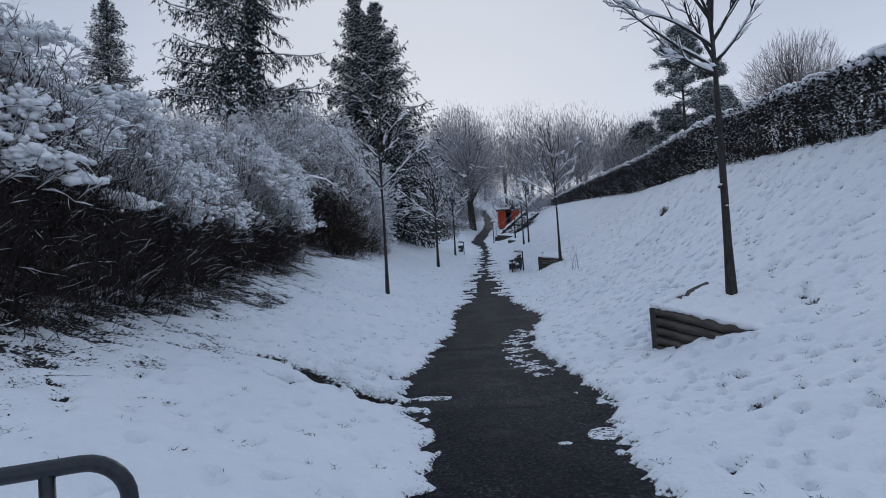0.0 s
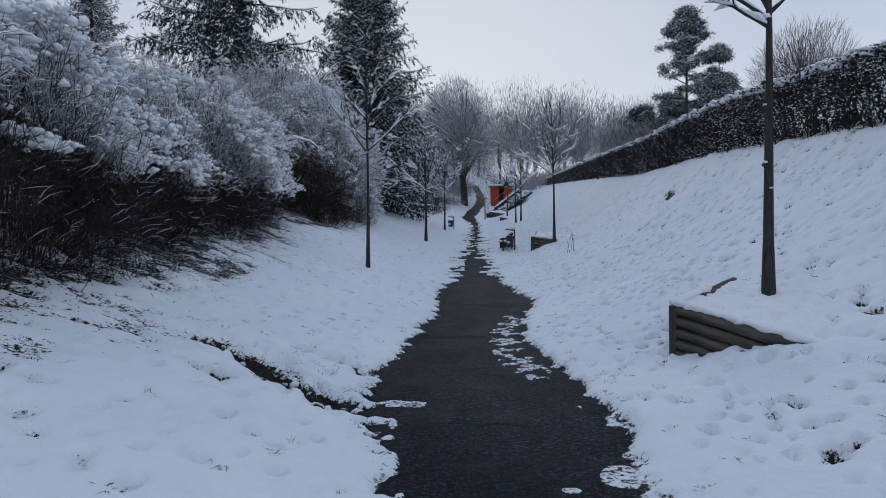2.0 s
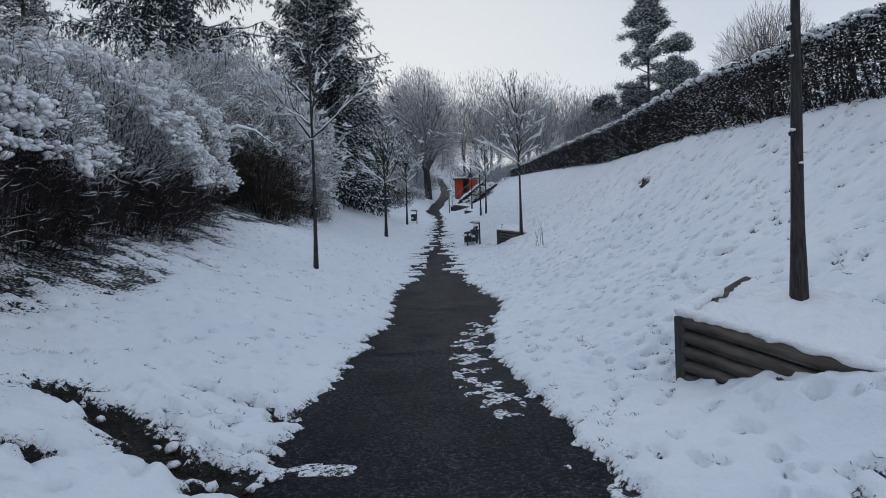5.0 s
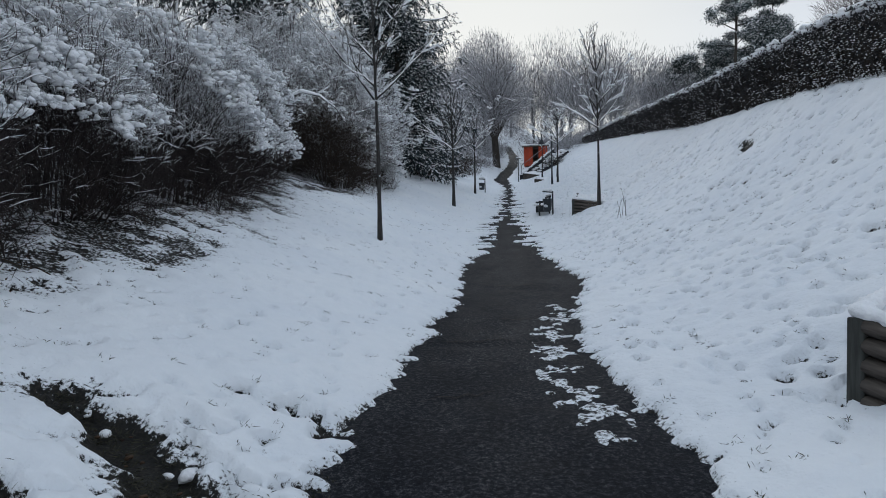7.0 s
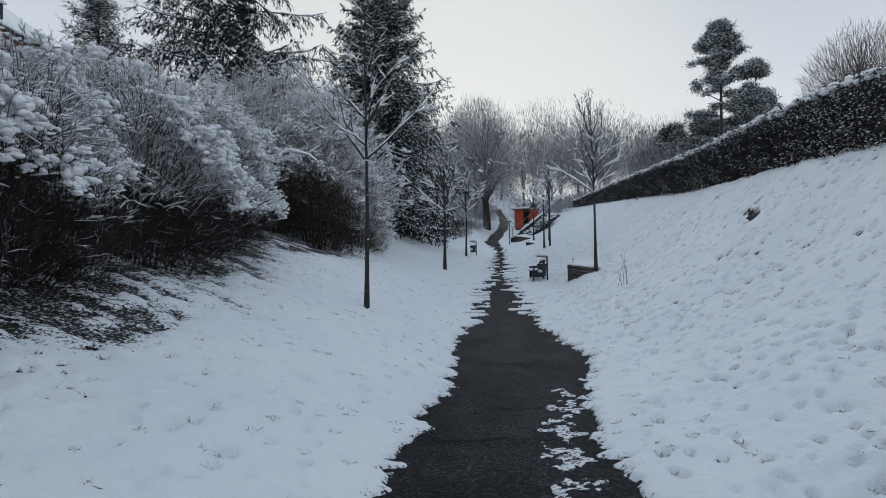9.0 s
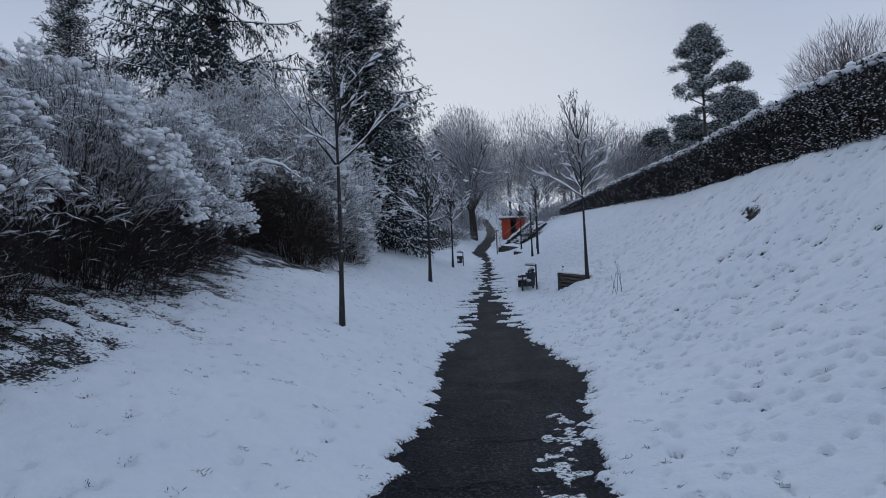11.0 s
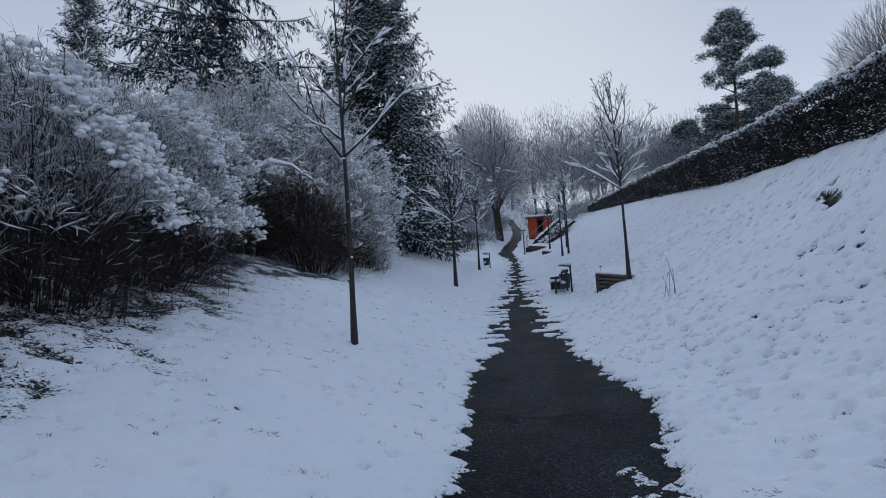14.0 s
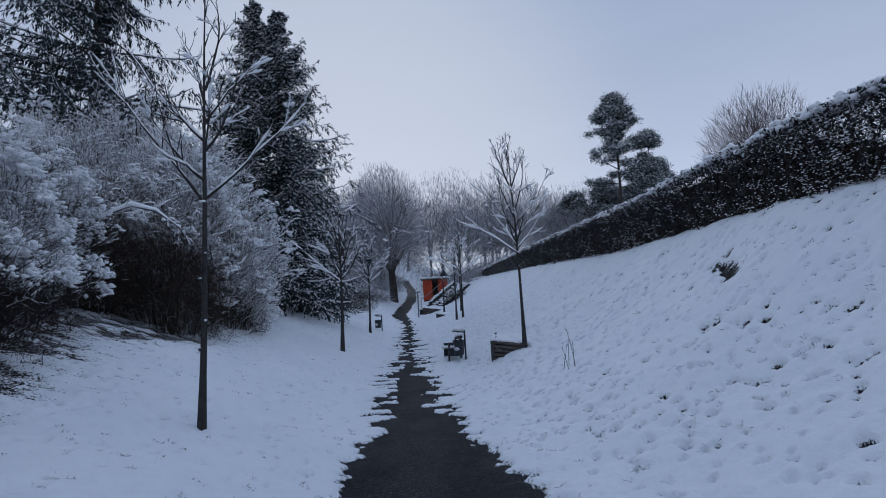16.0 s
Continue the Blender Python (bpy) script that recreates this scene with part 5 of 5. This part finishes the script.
def house():
    """The brick house up on the left hill, seen past the bushes."""
    h = thing("brick_house", (-34.3, 39.0, 12.5), "red brick house on the hill with a snow-covered roof", "house")
    ln, wd, eave, ridge = 17.5, 11.0, 7.3, 12.0
    boxed("wall", (0.4, ln, eave), pose(-0.2, ln / 2, eave / 2), BRICK, h, 0.02)
    boxed("wall", (wd, 0.4, eave), pose(-wd / 2 - 0.4, 0.2, eave / 2), BRICK, h, 0.02)
    boxed("wall", (wd, 0.4, eave), pose(-wd / 2 - 0.4, ln - 0.2, eave / 2), BRICK, h, 0.02)
    boxed("wall", (0.4, ln, eave), pose(-wd - 0.6, ln / 2, eave / 2), BRICK, h, 0.02)
    for yy in (0.2, ln - 0.2):
        bm = bmesh.new()
        vs = [bm.verts.new(c) for c in ((-0.02, yy - 0.2, eave), (-wd - 0.78, yy - 0.2, eave), (-wd / 2 - 0.4, yy - 0.2, ridge))]
        r = bmesh.ops.extrude_face_region(bm, geom=[bm.faces.new(vs)])
        bmesh.ops.translate(bm, vec=(0, 0.4, 0), verts=[g for g in r["geom"] if isinstance(g, bmesh.types.BMVert)])
        bmesh.ops.recalc_face_normals(bm, faces=bm.faces)
        part("gable", bm, BRICK, h)
    sl = math.hypot(wd / 2 + 1.0, ridge - eave)
    tilt = math.degrees(math.atan2(ridge - eave, wd / 2 + 0.4))
    for sgn in (1, -1):
        m = pose(-wd / 2 - 0.4 + sgn * (wd / 4 + 0.35), ln / 2, (eave + ridge) / 2 + 0.05, 0, sgn * tilt, 0)
        boxed("roof", (sl, ln + 1.0, 0.18), m, CONCRETE, h, 0.02, "dark roof under snow")
        boxed("roof_snow", (sl - 0.1, ln + 0.8, 0.16), m @ pose(0, 0, 0.17), SNOW, h, 0.05, "smooth snow on the roof")
    for row in (2.2, 5.4):
        for i in range(7):
            y = 1.6 + i * 2.4
            w = boxed("window", (0.12, 1.1, 1.45), pose(0.0, y, row), WHITE_PAINT, h, 0.01, "white-framed window")
            for q in (-0.26, 0.26):
                boxed("pane", (0.03, 0.44, 1.25), pose(0.07, y + q, row), GLASS_DARK, w, 0.004)
    boxed("gutter", (0.14, ln + 1.0, 0.12), pose(0.62, ln / 2, eave - 0.18), METAL, h, 0.03)
    d = boxed("dormer", (2.4, 2.2, 1.6), pose(-1.7, 9.6, eave + 1.3), CONCRETE, h, 0.02)
    boxed("dormer_snow", (2.7, 2.6, 0.2), pose(-1.7, 9.6, eave + 2.2), SNOW, d, 0.06)
    boxed("chimney", (0.8, 0.8, 1.8), pose(-wd / 2 - 0.4, 6, ridge + 0.5), BRICK, h, 0.02)
    return h


stairs()
hut(5.75, 70.0, 6.0)
house()


def barrier():
    """A bent-tube barrier beside the start of the path."""
    b = thing("tube_barrier", (-1.12, 3.78, top(-1.12, 3.78) - 0.05), "dark painted tubular steel barrier with a rounded end", "barrier")
    up = 0.415 - (top(-1.12, 3.78) - 0.05)
    d = Vector((-0.9, -0.44, 0)).normalized()
    pts = [(0, 0, 0), (0, 0, up * 0.5), (0, 0, up - 0.13)]
    for a in np.linspace(0, math.pi / 2, 8)[1:]:
        q = d * (0.12 - 0.12 * math.cos(a))
        pts.append((q.x, q.y, up - 0.13 + 0.12 * math.sin(a)))
    for t in (0.5, 0.9, 1.3):
        q = d * t
        pts.append((q.x, q.y, up - 0.01))
    rod("rail", pts, 0.024, METAL, b, 16)
    for t in (0.2, 1.2):
        q = d * t
        rod("post", [(q.x, q.y, -0.3), (q.x, q.y, up * 0.5), (q.x, q.y, up - 0.02)], 0.021, METAL, b, 14)
    return b


barrier()


def weed(x, y):
    w = thing("dry_weed", on(x, y, -0.03), "tall dry weed stalks standing in the snow", "weed")
    n = 5
    p = grow(rng.normal(0, 0.08, (n, 3)) * np.array([1, 1, 0]), rng.normal(0, 0.12, (n, 3)) + np.array([0, 0, 1.0]), rng.uniform(0.4, 0.9, n), 0, 0.06, 6)
    s = Soup(); tubes(s, p, taper(n, 6, np.full(n, 0.006)), 4)
    a = sprout(p, taper(n, 6, np.full(n, 0.006)), 2, 0.4, 1, 0.5, 0.3, np.full(n, 0.5), 0.2)
    q = grow(a[0], a[1], a[2], 0, 0.1, 4)
    tubes(s, q, taper(len(q), 4, np.full(len(q), 0.004)), 3)
    s.part("stalks", TWIG, w)
    s = Soup(); lumps(s, q[:, -1], np.full(len(q), 0.018), 0.8, 0.1); s.part("snow", SNOW, w)
    return w


weed(3.75, 22.2)


def tufts():
    """Grass that stands in the hollows of the snow, and single blades."""
    cells = []
    for cell, seed, chance in ((0.27, 90, 0.6), (0.17, 95, 0.3)):
        cx, cy = np.meshgrid(np.arange(np.floor(-4.6 / cell), np.ceil(7.2 / cell)), np.arange(np.floor(5 / cell), np.ceil(30 / cell)))
        x, y = (cx + hashed(cx, cy, seed)) * cell, (cy + hashed(cx, cy, seed + 1)) * cell
        lit = (hashed(cx, cy, seed + 3) < chance) & (hashed(cx, cy, seed + 4) > 0.35)
        cells.append((x[lit], y[lit]))
    x, y = np.concatenate([c[0] for c in cells]), np.concatenate([c[1] for c in cells])
    xl, xr = soft_interp(y, LY, LX), soft_interp(y, RY, RX)
    d = snow_depth(x, y)
    ok = (np.maximum(xl - x, x - xr) > 0.12) & (rng.random(len(x)) < 0.35 + 0.6 * (x > xr) * (vnoise(x / 1.9, y / 1.9, 12) > -0.3))
    x, y, d = x[ok], y[ok], d[ok]
    x2, y2 = rng.uniform(-2.6, -0.7, 800), rng.uniform(8.0, 10.4, 800)
    d2 = snow_depth(x2, y2)
    k = d2 < 0.01
    x, y, d = np.r_[x, x2[k]], np.r_[y, y2[k]], np.r_[d, d2[k]]
    m = 17
    px, py = np.repeat(x, m) + rng.normal(0, 0.026, len(x) * m), np.repeat(y, m) + rng.normal(0, 0.022, len(x) * m)
    z = soil(px, py) + np.maximum(snow_depth(px, py), -0.03) - 0.004
    s = Soup()
    blades(s, np.stack([px, py, z], -1), rng.normal(0, 1.0, (len(px), 3)) * np.array([0.9, 0.9, 0.4]) + np.array([0, 0, 0.7]), rng.uniform(0.015, 0.075, len(px)), rng.uniform(0.0012, 0.0034, len(px)), 0.3)
    return tagged(s.part("grass", GRASS), "sparse winter grass poking out of hollows in the snow", "grass", kind="stuff")


def litter():
    """Dead leaves and fallen twigs on the ground below the bushes."""
    n = 11000
    y = 5 + 25 * rng.random(n)
    x = soft_interp(y, BY, BX) + rng.normal(0.1, 0.55, n)
    d = snow_depth(x, y)
    s = Soup()
    blades(s, np.stack([x, y, soil(x, y) + np.maximum(d, 0) + 0.006], -1), rng.normal(0, 1, (n, 3)) * np.array([1, 1, 0.25]), rng.uniform(0.015, 0.05, n), rng.uniform(0.003, 0.011, n))
    m = 160
    y = 5 + 24 * rng.random(m)
    x = soft_interp(y, BY, BX) + rng.normal(0.1, 0.5, m)
    tw = grow(np.stack([x, y, soil(x, y) + 0.03], -1), rng.normal(0, 1, (m, 3)) * np.array([1, 1, 0.08]), rng.uniform(0.15, 0.6, m), 0.0, 0.12, 4)
    tw[..., 2] = soil(tw[..., 0], tw[..., 1]) + np.maximum(snow_depth(tw[..., 0], tw[..., 1]), 0) + 0.006
    tubes(s, tw, taper(m, 4, rng.uniform(0.003, 0.007, m)), 3)
    return tagged(s.part("leaf_litter", LITTER), "dark dead leaves on the ground below the bushes", "leaf litter", kind="stuff")


tufts()
litter()


def ditch_clods():
    """Clods of snow and mud that have slid into the ditch."""
    s, m = Soup(), Soup()
    n = 46
    i = rng.integers(0, len(DITCH) - 1, n)
    a, b = np.array(DITCH)[i], np.array(DITCH)[i + 1]
    p = a + (b - a) * rng.random((n, 1)) + rng.normal(0, 0.09, (n, 2))
    z = soil(p[:, 0], p[:, 1])
    c = np.stack([p[:, 0], p[:, 1], z - 0.03], -1)
    lumps(s, c[:9], rng.uniform(0.02, 0.06, 9), 0.7, 0.2)
    lumps(m, c[22:], rng.uniform(0.008, 0.022, 24), 0.6, 0.2)
    tagged(s.part("snow_clods", SNOW), "small clods of snow fallen into the muddy ditch", "snow clods", kind="stuff")
    tagged(m.part("mud_clods", LITTER), "dark clods of mud in the ditch", "mud", kind="stuff")


ditch_clods()
